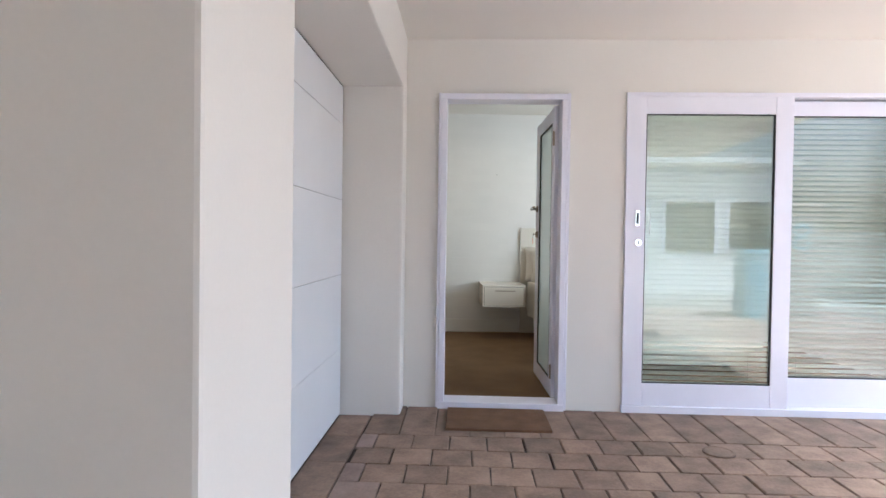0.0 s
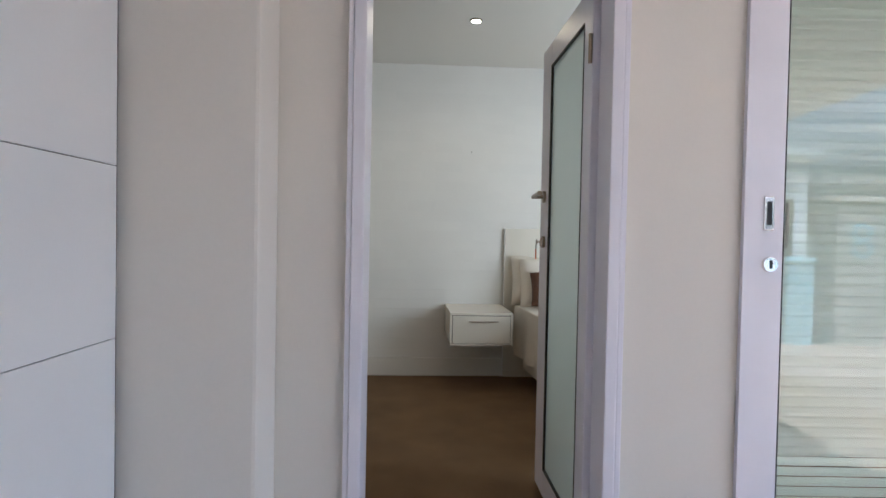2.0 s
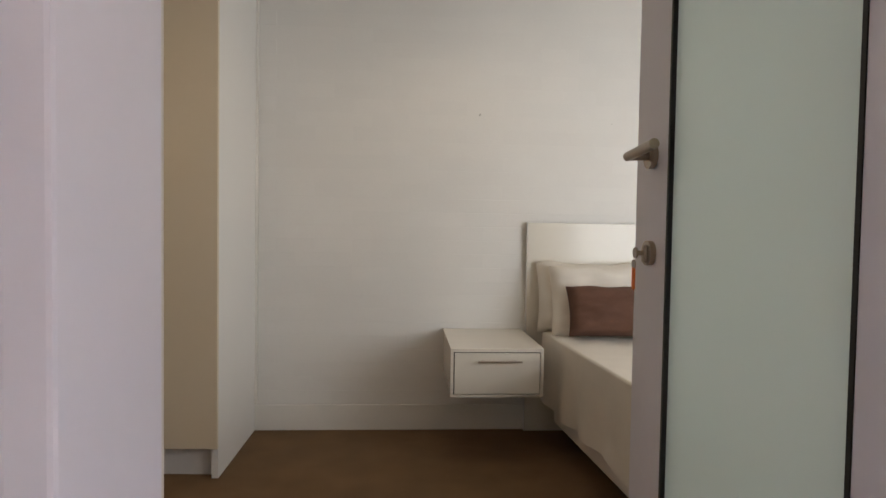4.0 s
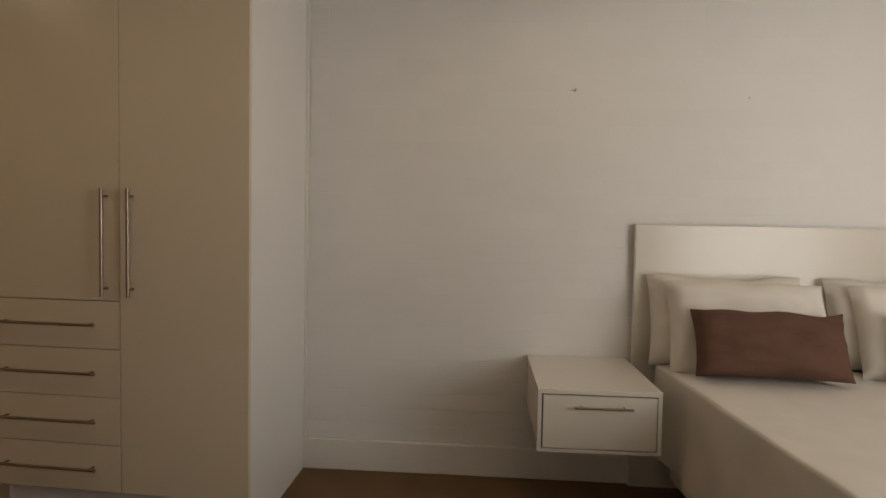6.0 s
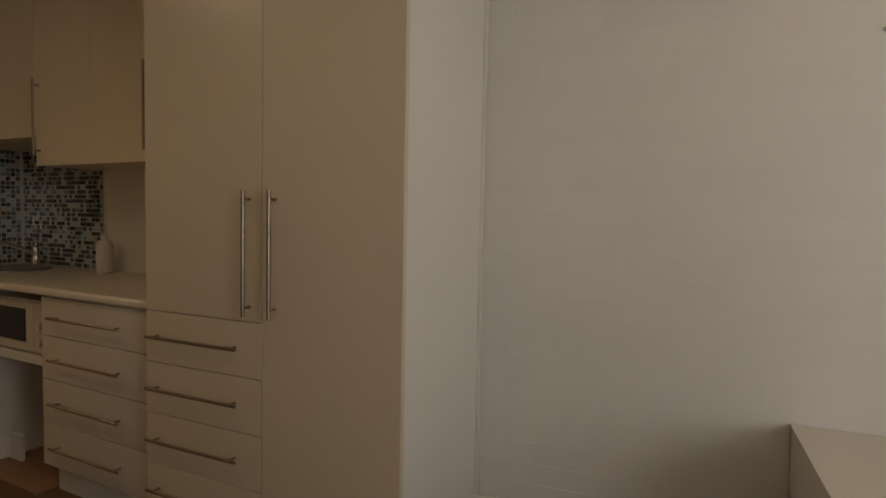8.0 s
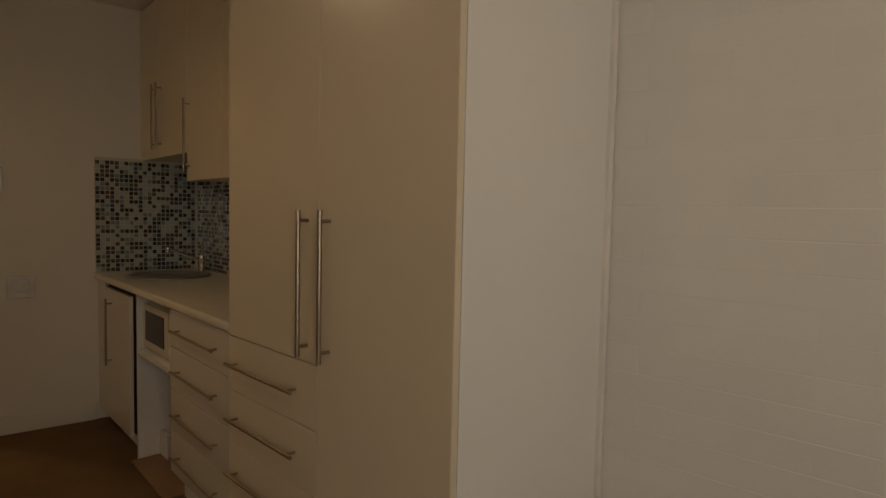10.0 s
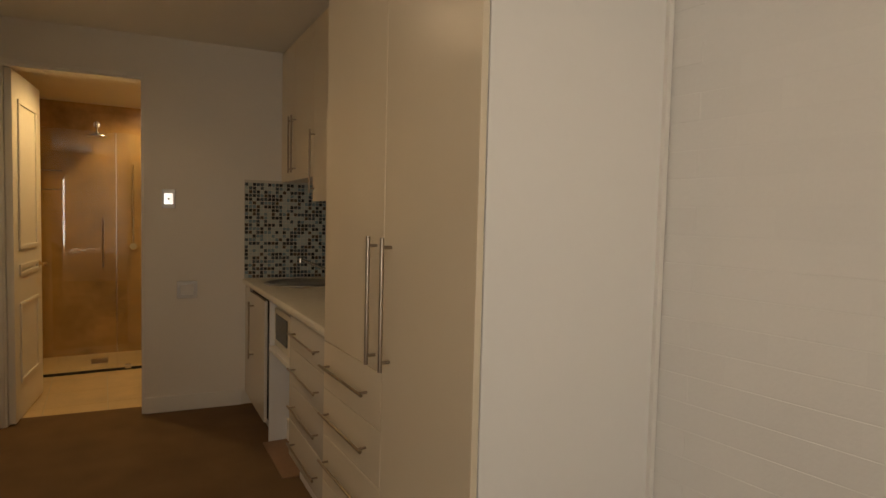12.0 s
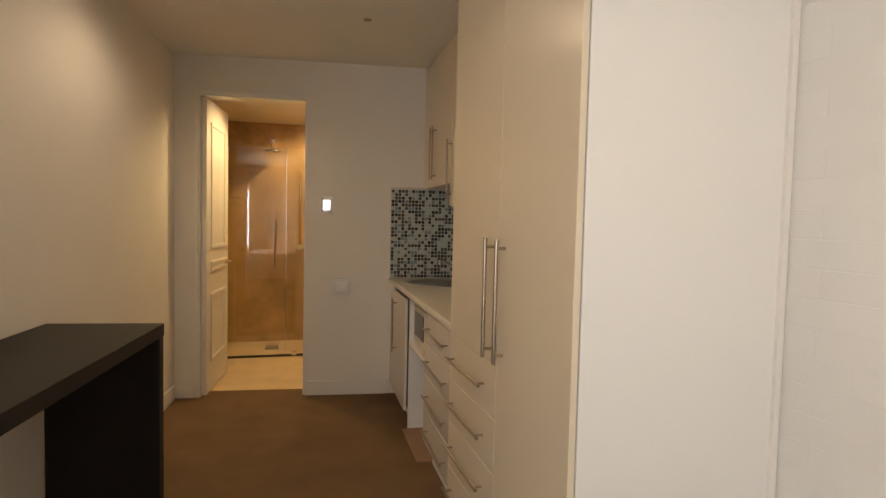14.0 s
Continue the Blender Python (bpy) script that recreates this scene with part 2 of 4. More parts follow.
structure("floor", prism([(-4.47, 0.46), (-0.60, 0.40), (-0.60, 0.012), (3.9, 0.012), (3.9, 3.55), (-4.14, 3.55)], -0.12, 0.0), CARPET, "brown loop pile carpet over the whole room")
structure("ground", box(-60, 60, -60, 60, -0.3, -0.14), GROUND, "grey concrete ground round the house")
pave = structure("pavement", box(-0.70, 6.6, -6.6, -0.002, -0.14, PAVE - 0.012), SAND, "brown concrete pavers with sanded joints")
bath_floor = structure("floor_bathroom", box(-6.5, -4.155, 0.3, 2.5, -0.12, -0.006), GROUT, "cream stone tiled bathroom floor")

# front wall with the door and the sliding door through it
W = bmesh.new()
add_box(W, -1.2, -0.012, 0.0, FRONT_IN, -0.14, 2.9)
add_box(W, -0.012, 0.848, 0.0, FRONT_IN, 2.12, 2.9)
add_box(W, 0.848, 1.25, 0.0, FRONT_IN, -0.14, 2.9)
add_box(W, 1.25, 3.50, 0.0, FRONT_IN, 2.14, 2.9)
add_box(W, 3.50, 6.0, 0.0, FRONT_IN, -0.14, 2.9)
structure("wall_front", W, OUT_PLASTER, "cream plastered front wall of the flat")
# pier beside the garage door, lintel and the pier nearer the drive
structure("wall_pier_far", box(-1.2, -0.252, -0.205, -0.002, -0.14, 2.9, 0.012), OUT_PLASTER, "cream plastered pier beside the garage door")
structure("wall_pier_near", box(-1.2, -0.25, -3.105, -2.60, -0.14, 2.9, 0.012), OUT_PLASTER, "cream plastered pier on the drive")
structure("wall_lintel", box(-0.85, -0.25, -2.60, -0.205, 2.125, 2.9, 0.01), OUT_PLASTER, "cream plastered lintel over the garage door")
structure("wall_garage_side", box(-1.25, -0.95, -7.0, -3.0, -0.14, 2.9), OUT_PLASTER, "cream plastered wall along the drive")
structure("ceiling_carport", box(-1.25, 3.92, -5.6, -0.003, OUT_CEIL, 2.62), CEIL, "white plastered carport ceiling")
# added out of view so that daylight enters the carport from the right only
structure("wall_light_block", box(-1.25, 2.6, -5.9, -5.6, -0.14, 2.9), OUT_PLASTER, "unseen cream wall added to block light from behind the carport")
# room
structure("wall_back", box(-1.9, 3.9, BACK + 0.002, BACK + 0.25, -0.12, 2.9), BRICK, "white painted brick wall behind the bed", BACKW)
structure("wall_kitchen", box(-2.6, 0.05, 0.62, 0.8, -0.12, 2.9), PLASTER, "cream plastered wall behind the kitchenette", KITCHEN)
structure("wall_right", box(3.7, 3.9, FRONT_IN, 3.62, -0.12, 2.9), PLASTER, "cream plastered room wall")
W = bmesh.new()
add_box(W, END - 0.14, END, 0.3, 0.966, -0.12, 2.9)
add_box(W, END - 0.14, END, 0.966, 1.780, 2.362, 2.9)
add_box(W, END - 0.14, END, 1.780, 3.6, -0.12, 2.9)
structure("wall_end", W, PLASTER, "cream plastered end wall with the bathroom doorway", ENDW)
BARW = pose(-4.26, SIDE, 0, 0, 0, -7.0)     # runs along the wall behind the bar
structure("wall_side", box(-0.15, 3.66, -0.24, 0.0, -0.12, 2.9, 0.008), PLASTER, "cream plastered wall behind the bar", BARW)
structure("wall_return", box(-0.62, -0.50, FRONT_IN + 0.002, 0.40, -0.12, 2.9), PLASTER, "cream plastered return wall beside the front door")
structure("ceiling", box(END - 0.25, 3.9, 0.1, 3.65, CEIL_Z, 2.95), CEIL, "white painted ceiling")
# bathroom shell
structure("wall_bath_back", box(-6.5, -6.3, 0.3, 2.5, -0.12, 2.9), STONE, "honey travertine shower wall")
structure("wall_bath_left", box(-6.3, END - 0.14, 0.3, 0.75, -0.12, 2.9), STONE, "honey travertine bathroom wall")
structure("wall_bath_right", box(-6.3, END - 0.14, 2.3, 2.5, -0.12, 2.9), STONE, "honey travertine bathroom wall")
structure("ceiling_bath", box(-6.5, END - 0.14, 0.3, 2.5, 2.47, 2.6), CEIL, "white bathroom ceiling")

# skirtings
structure("baseboard", box(-0.80, 3.7, BACK - 0.022, BACK - 0.004, 0, 0.155, 0.006), TRIM, "cream painted plaster skirting under the brick wall", BACKW)
structure("baseboard_end", box(END + 0.001, END + 0.017, 1.786, 2.44, 0, 0.115, 0.005), TRIM, "cream painted skirting on the end wall", ENDW)
structure("baseboard_corner", box(END + 0.001, END + 0.017, 0.81, 0.935, 0, 0.115, 0.005), TRIM, "cream painted skirting beside the bathroom door", ENDW)
structure("baseboard_side", box(0.03, 3.64, 0.001, 0.016, 0, 0.115, 0.005), TRIM, "cream painted skirting behind the bar", BARW)

# front door: frame and open leaf
frame_1 = thing("door_1", 0.41, 0.05, 0.0, "white timber door frame with a leaf of frosted glass standing open", "door")
frame_1["kind"] = "structure"
for x0, x1 in ((-0.010, 0.030), (0.808, 0.846)):
    part("jamb", box(x0, x1, -0.040, 0.12, -0.035, 2.085, 0.005), FRAME, frame_1)
part("head", box(-0.010, 0.846, -0.040, 0.12, 2.085, 2.125, 0.005), FRAME, frame_1)
part("sill", box(-0.012, 0.850, -0.046, 0.14, -0.036, 0.012, 0.004), FRAME, frame_1)
for x0, x1 in ((-0.028, -0.0105), (0.8465, 0.866)):
    part("cover_strip", box(x0, x1, -0.034, -0.0005, -0.03, 2.13, 0.004), FRAME, frame_1)
LEAF = pose(0.806, 0.125, 0, 0, 0, 90 + 2.2)   # x runs along the leaf from its hinges, y to its outer face


def leaf_parts(root, width, z0, z1, t, stile, lock_stile, rail_b, at):
    part("leaf_stile", box(0, stile, -t / 2, t / 2, z0, z1, 0.004), FRAME, root, "", at)
    part("leaf_stile", box(width - lock_stile, width, -t / 2, t / 2, z0, z1, 0.004), FRAME, root, "", at)
    part("leaf_rail", box(stile, width - lock_stile, -t / 2 + 0.001, t / 2 - 0.001, z1 - stile, z1, 0.003), FRAME, root, "", at)
    part("leaf_rail", box(stile, width - lock_stile, -t / 2 + 0.001, t / 2 - 0.001, z0, z0 + rail_b, 0.003), FRAME, root, "", at)
    part("glass", box(stile, width - lock_stile, -0.013, 0.013, z0 + rail_b, z1 - stile), FROST, root, "frosted green-white glass", at)
    for s in (-1, 1):
        g = bmesh.new()
        y0, y1 = (0.0132, t / 2 + 0.001) if s > 0 else (-t / 2 - 0.001, -0.0132)
        add_box(g, stile - 0.001, stile + 0.007, y0, y1, z0 + rail_b, z1 - stile)
        add_box(g, width - lock_stile - 0.007, width - lock_stile + 0.001, y0, y1, z0 + rail_b, z1 - stile)
        add_box(g, stile, width - lock_stile, y0, y1, z0 + rail_b - 0.001, z0 + rail_b + 0.007)
        add_box(g, stile, width - lock_stile, y0, y1, z1 - stile - 0.007, z1 - stile + 0.001)
        part("gasket", g, DARK_GAP, root, "black rubber glazing gasket", at)


leaf_parts(frame_1, 0.80, 0.015, 2.08, 0.044, 0.105, 0.172, 0.12, LEAF)
for s in (1, -1):
    y = 0.022 * s
    rose = part("handle_rose", rod((0.705, y, 1.388), (0.705, y + 0.012 * s, 1.388), 0.027, seg=28), STEEL, frame_1, "round nickel rose", LEAF, True)
    lev = rod((0.705, y, 1.388), (0.705, y + 0.055 * s, 1.388), 0.010)
    rod((0.718, y + 0.052 * s, 1.388), (0.575, y + 0.052 * s, 1.396), 0.0105, bm=lev)
    part("lever", lev, STEEL, rose, "brushed nickel lever", LEAF, True)
    part("key_rose", rod((0.703, y, 1.178), (0.703, y + 0.012 * s, 1.178), 0.027, seg=28), STEEL, frame_1, "round nickel key rose", LEAF, True)
    part("cylinder", box(0.694, 0.712, min(y, y + 0.02 * s), max(y, y + 0.02 * s), 1.156, 1.196, 0.006), STEEL, frame_1, "", LEAF, True)
for z in (0.2, 1.85):
    part("hinge", rod((0.0, 0.03, z - 0.05), (0.0, 0.03, z + 0.05), 0.007), STEEL, frame_1, "steel butt hinge", LEAF, True)
keys = thing("key_set", 0.72, 0.86, 1.06, "small key with an orange plastic tag hanging in the door lock", "keys")
part("key_head", rod((0.703, 0.055, 1.178), (0.703, 0.059, 1.178), 0.012), STEEL, keys, "", LEAF)
part("key_shank", box(0.700, 0.706, 0.040, 0.059, 1.173, 1.183), STEEL, keys, "", LEAF)
part("key_ring", rod((0.703, 0.059, 1.153), (0.703, 0.061, 1.153), 0.011), STEEL, keys, "", LEAF)
part("tag", box(0.696, 0.710, 0.058, 0.062, 1.098, 1.146, 0.002), ORANGE, keys, "orange plastic key tag", LEAF)

# sliding door
slide = thing("window_1", 2.37, 0.05, 0.0, "white timber sliding glass door, closed, blinds behind it", "sliding door")
slide["kind"] = "structure"
part("outer_frame", box(1.248, 1.262, -0.02, 0.12, -0.03, 2.14), FRAME, slide)
part("outer_frame", box(3.49, 3.504, -0.02, 0.12, -0.03, 2.14), FRAME, slide)
part("outer_frame", box(1.262, 3.49, -0.012, 0.12, 2.115, 2.142), FRAME, slide)
part("track", box(1.24, 3.51, -0.03, 0.13, -0.036, 0.012, 0.003), FRAME, slide)


def sash(x0, x1, y0, y1, z0, z1, l, r, t, b):
    part("sash_stile", box(x0, x0 + l, y0, y1, z0, z1, 0.004), FRAME, slide)
    part("sash_stile", box(x1 - r, x1, y0, y1, z0, z1, 0.004), FRAME, slide)
    part("sash_rail", box(x0 + l, x1 - r, y0 + 0.001, y1 - 0.001, z1 - t, z1, 0.003), FRAME, slide)
    part("sash_rail", box(x0 + l, x1 - r, y0 + 0.001, y1 - 0.001, z0, z0 + b, 0.003), FRAME, slide)
    ym = (y0 + y1) / 2
    p = part("pane", box(x0 + l, x1 - r, ym - 0.003, ym + 0.003, z0 + b, z1 - t), PANE, slide, "clear reflecting glass")
    p.visible_shadow = False
    g = bmesh.new()
    for s in ((x0 + l, x0 + l + 0.006, z0 + b, z1 - t), (x1 - r - 0.006, x1 - r, z0 + b, z1 - t), (x0 + l, x1 - r, z1 - t - 0.006, z1 - t), (x0 + l, x1 - r, z0 + b, z0 + b + 0.006)):
        add_box(g, s[0], s[1], y0 + 0.004, ym, s[2], s[3])
    part("glazing_bead", g, DARK_GAP, slide, "dark glazing seal")


sash(1.262, 2.355, -0.012, 0.032, 0.012, 2.115, 0.118, 0.118, 0.118, 0.155)
sash(2.30, 3.488, 0.048, 0.092, 0.012, 2.10, 0.06, 0.10, 0.10, 0.20)
pull = part("pull_plate", box(1.315, 1.347, -0.0165, -0.0095, 1.235, 1.345, 0.0034, 3), CHROME, slide, "chrome flush pull")
# raised dark block, painting the shade of a hollow in the pull
pull2 = part("pull_recess_shade", box(1.323, 1.339, -0.0185, -0.0165, 1.252, 1.328, 0.001), DARK_GAP, pull)
lock = part("lock", rod((1.338, -0.010, 1.125), (1.338, -0.022, 1.125), 0.026, 0.023, 28), CHROME, slide, "round chrome lock", smooth=True)
# slot drawn as a proud dark block in place of its shade
part("lock_slot_shade", box(1.334, 1.342, -0.0245, -0.021, 1.112, 1.138), DARK_GAP, lock)
catch = part("inner_handle", rod((1.44, 0.07, 1.18), (1.44, 0.07, 1.33), 0.006), PLASTIC, slide, "white inner pull")

# venetian blinds behind the two halves

def blind(x0, x1, z_low, tilt, z_open):
    b = thing("venetian_blind", (x0 + x1) / 2, 0.165, 2.09, "pale aluminium venetian blind lowered behind the sliding door", "blind", "blinds at the sliding door")
    part("head_rail", box(x0, x1, 0.145, 0.185, 2.06, 2.10, 0.003), SLAT, b)
    bm = bmesh.new()
    w = (x1 - x0) / 2 - 0.005
    for y, z in ((-0.019, -0.002), (-0.008, 0.0012), (0.008, 0.0012), (0.019, -0.002)):
        bm.verts.new((-w, y, z))
        bm.verts.new((w, y, z))
    bm.verts.ensure_lookup_table()
    for i in (0, 2, 4):
        bm.faces.new((bm.verts[i], bm.verts[i + 1], bm.verts[i + 3], bm.verts[i + 2]))
    bmesh.ops.solidify(bm, geom=bm.faces[:], thickness=0.0006)
    me = bpy.data.meshes.new("slat")
    bm.to_mesh(me)
    bm.free()
    me.materials.append(SLAT)
    z, inv = 2.04, b.matrix_basis.inverted()
    while z > z_low:
        o = new("slat", me)
        o.matrix_basis = pose((x0 + x1) / 2, 0.165, z, tilt if z > z_open else 30)
        o.parent, o.matrix_parent_inverse = b, inv
        z -= 0.036
    part("bottom_rail", box(x0 + 0.004, x1 - 0.004, 0.15, 0.18, z_low - 0.02, z_low, 0.003), SLAT, b)
    for x in (x0 + 0.15, x1 - 0.15):
        part("cord", rod((x, 0.143, 2.06), (x, 0.143, z_low), 0.0012, seg=6), PLASTIC, b)


blind(1.30, 2.31, 0.06, 79, 0.42)
blind(2.34, 3.46, 0.06, 28, 0.0)

# garage door of stacked panels
garage = thing("garage_door", -0.66, -1.4, PAVE, "white sectional garage door of wide flat panels, shut", "garage door")
heights = [PAVE + 0.004, 0.405, 0.889, 1.377, 1.867, 2.114]
for z0, z1 in zip(heights, heights[1:]):
    part("panel", box(-0.69, -0.645, -2.59, -0.234, z0 + 0.0012, z1 - 0.0012, 0.0015), GARAGE, garage)
part("seal", box(-0.70, -0.651, -2.60, -0.2205, PAVE, 2.124), DARK_GAP, garage, "dark rubber joint behind the panels")

# door mat
mat_ob = mesh_ob("door_mat", box(0.06, 0.71, -0.50, -0.06, PAVE, PAVE + 0.018, 0.006), COIR)
tagged(mat_ob, "brown coir door mat lying before the open door", "mat")
drain = thing("drain_cover", 1.59, -0.75, PAVE, "round concrete drain cover set among the pavers", "drain cover")
part("lid", moved(lathe([(0.085, 0.0), (0.085, 0.008), (0.075, 0.011), (0.07, 0.009), (0.0005, 0.010)]), Matrix.Translation((1.59, -0.75, PAVE))), PAVER, drain)

# outdoors seen in the glass
structure("wall_boundary", box(9.2, 9.4, -16, 6, -0.14, 1.35), FENCE, "grey plastered boundary wall")
house = thing("neighbour_house", 3.5, -11.0, -0.14, "white rendered house across the drive with a flat roof", "house")
part("wall", box(-3.0, 7.9, -13, -10.2, -0.14, 3.0), HOUSE, house)
part("roof", box(-3.2, 8.1, -13.2, -10.0, 3.0, 3.15), HOUSE, house)
for x in (0.4, 2.6, 4.9, 6.4):
    w_ = part("window", box(x, x + 1.2, -10.22, -10.17, 0.9, 2.1), BLACK, house)
    part("frame", box(x - 0.06, x + 0.02, -10.2, -10.14, 0.84, 2.16), FRAME, w_)
    part("frame", box(x + 1.18, x + 1.26, -10.2, -10.14, 0.84, 2.16), FRAME, w_)
# made-up box with a lid, in place of a light blue pole
blue_box = thing("blue_stand_in", 4.62, -5.3, -0.14, "pale blue box standing in for a blue pole beside the number pillar", "bin")
part("body", box(4.45, 4.80, -5.5, -5.1, -0.14, 0.95, 0.03), BLUE, blue_box)
part("lid", box(4.43, 4.82, -5.52, -5.08, 0.95, 1.02, 0.02), BLUE, blue_box)
pillar = thing("number_pillar", 5.35, -5.3, -0.14, "grey plastered pillar with a pale blue house number", "pillar")
part("shaft", box(5.05, 5.65, -5.5, -5.1, -0.14, 1.70, 0.01), FENCE, pillar)
part("cap", box(5.0, 5.7, -5.55, -5.05, 1.70, 1.76, 0.01), FENCE, pillar)
num = bpy.data.curves.new("house_number", "FONT")
num.body, num.size, num.extrude, num.align_x = "8", 0.62, 0.012, "CENTER"
num.materials.append(BLUE)
num_ob = new("house_number", num)
num_ob.parent = pillar
num_ob.matrix_basis = pose(5.35, -5.086, 1.02, 90, 0, 180)
num_ob.matrix_parent_inverse = pillar.matrix_basis.inverted()
num_ob["label"] = "pale blue metal number eight"

# ---- wardrobe ----
ward = thing("wardrobe", -1.31, 2.65, 0.0, "tall glossy cream wardrobe with two doors and four drawers", "wardrobe")
WF = 2.32
part("side_panel", box(-0.793, -0.761, WF + 0.026, BACK - 0.004, 0.0, 2.645, 0.001), PANEL, ward, "white satin end panel", pose(-0.761, WF + 0.026, 0, 0, 0, 3.3) @ pose(0.761, -WF - 0.026, 0))
part("carcass", box(-1.872, -0.845, WF + 0.026, BACK - 0.006, 0.15, 2.644), CAB, ward)
# near-black sheet paints the shade in the gaps between the fronts
part("gap_shade", box(-1.868, -0.772, WF + 0.0205, WF + 0.0255, 0.152, 2.64), DARK_GAP, ward, "dark sheet painted as the shade behind the fronts")
part("kick_board", box(-1.87, -0.81, WF + 0.07, WF + 0.09, 0.0, 0.15), PANEL, ward, "recessed white kick board")
d1 = part("door", box(-1.872, -1.3015, WF, WF + 0.02, 0.929, 2.64, 0.0025), CAB, ward)
d2 = part("door", box(-1.2985, -0.758, WF, WF + 0.02, 0.15, 2.64, 0.0025), CAB, ward)
bar_handle(d1, (-1.354, WF - 0.033, 0.95), (-1.354, WF - 0.033, 1.376), (0, 0.034, 0), 0.007)
bar_handle(d2, (-1.242, WF - 0.033, 0.95), (-1.242, WF - 0.033, 1.376), (0, 0.034, 0), 0.007)
for z0, z1 in ((0.734, 0.926), (0.538, 0.731), (0.343, 0.535), (0.15, 0.340)):
    dr = part("drawer", box(-1.872, -1.3015, WF, WF + 0.02, z0, z1, 0.0025), CAB, ward)
    zc = z0 + 0.52 * (z1 - z0)
    bar_handle(dr, (-1.835, WF - 0.033, zc), (-1.39, WF - 0.033, zc), (0, 0.034, 0), 0.006)
part("cover_strip", box(-0.826, -0.785, BACK - 0.024, BACK - 0.003, 0.155, 2.645, 0.003), TRIM, ward, "white scribe strip against the brick wall")

# ---- kitchenette, in its own axes along the counter ----
K = KITCHEN
KL = -2.19
unit = thing("drawer_unit", -0.38, 0.3, 0, "glossy off-white kitchen unit with four wide drawers", "kitchen cabinet", "kitchenette units", K)
part("carcass", box(-0.76, 0.0, 0.022, 0.60, 0.14, 0.912), CAB, unit, "", K)
# dark sheet colours the drawer gaps as if shaded
part("gap_shade", box(-0.757, -0.006, 0.0203, 0.0219, 0.145, 0.905), DARK_GAP, unit, "", K)
part("kick_board", box(-0.75, 0.0, 0.06, 0.08, 0.0, 0.14), PANEL, unit, "", K)
for z0, z1 in ((0.737, 0.908), (0.539, 0.733), (0.341, 0.535), (0.142, 0.337)):
    dr = part("drawer", box(-0.76, -0.003, 0.0, 0.02, z0, z1, 0.0025), SATIN, unit, "", K)
    zc = z0 + 0.5 * (z1 - z0)
    bar_handle(dr, (-0.66, -0.033, zc), (-0.17, -0.033, zc), (0, 0.034, 0), 0.006, K)
bay = thing("microwave_shelf", -1.05, 0.3, 0, "open white kitchen bay with a shelf for the microwave", "shelf", "kitchenette units", K)
part("side_panel", box(-1.345, -1.325, 0.01, 0.60, 0.0, 0.912), PANEL, bay, "", K)
part("shelf", box(-1.325, -0.762, 0.01, 0.60, 0.585, 0.615, 0.002), PANEL, bay, "", K)
part("back_panel", box(-1.325, -0.762, 0.59, 0.60, 0.0, 0.585), PANEL, bay, "", K)
part("lower_panel", box(-1.325, -1.20, 0.12, 0.14, 0.0, 0.14), PANEL, bay, "", K)
board = mesh_ob("floor_board", box(-1.32, -0.765, -0.03, 0.58, 0.0, 0.008, 0.002), BOARD, K)
tagged(board, "loose brown board on the floor under the microwave shelf", "board")
mw = thing("microwave", -1.05, 0.3, 0.615, "ivory microwave oven with a dark glass window", "microwave", "", K)
part("body", box(-1.31, -0.78, 0.05, 0.42, 0.617, 0.872, 0.008), IVORY, mw, "", K)
part("door", box(-1.305, -0.90, 0.035, 0.05, 0.63, 0.862, 0.004), IVORY, mw, "", K)
part("window", box(-1.26, -0.96, 0.031, 0.036, 0.672, 0.83, 0.002), BLACK, mw, "dark glass window", K)
part("control_panel", box(-0.895, -0.785, 0.037, 0.05, 0.63, 0.862, 0.003), IVORY, mw, "", K)
for z in (0.68, 0.76):
    part("knob", rod((-0.84, 0.037, z), (-0.84, 0.022, z), 0.018), PLASTIC, mw, "", K, True)
fr = thing("sink_cupboard", -1.8, 0.3, 0, "off-white cupboard under the sink, door slightly ajar", "kitchen cabinet", "kitchenette units", K)
# carcass and top rail coloured near-black to paint the cupboard's inner shade
part("carcass", box(KL, -1.43, 0.03, 0.60, 0.10, 0.78), DARK_GAP, fr, "near-black block painted as the shade inside the cupboard", K)
part("top_rail", box(KL, -1.43, 0.03, 0.045, 0.7805, 0.912), DARK_GAP, fr, "near-black block painted as the shade inside the cupboard", K)
part("kick_board", box(KL, -1.40, 0.06, 0.08, 0.0, 0.10), PANEL, fr, "", K)
part("filler", box(KL, -1.97, 0.0, 0.02, 0.10, 0.908, 0.002), SATIN, fr, "", K)
fd = part("door", box(-1.965, -1.415, -0.006, 0.014, 0.10, 0.885, 0.0025), SATIN, fr, "", K)
bar_handle(fd, (-1.80, -0.039, 0.43), (-1.80, -0.039, 0.83), (0, 0.034, 0), 0.006, K)
SINK_X, SINK_Y, SINK_R, PATCH = -1.74, 0.30, 0.222, 0.26


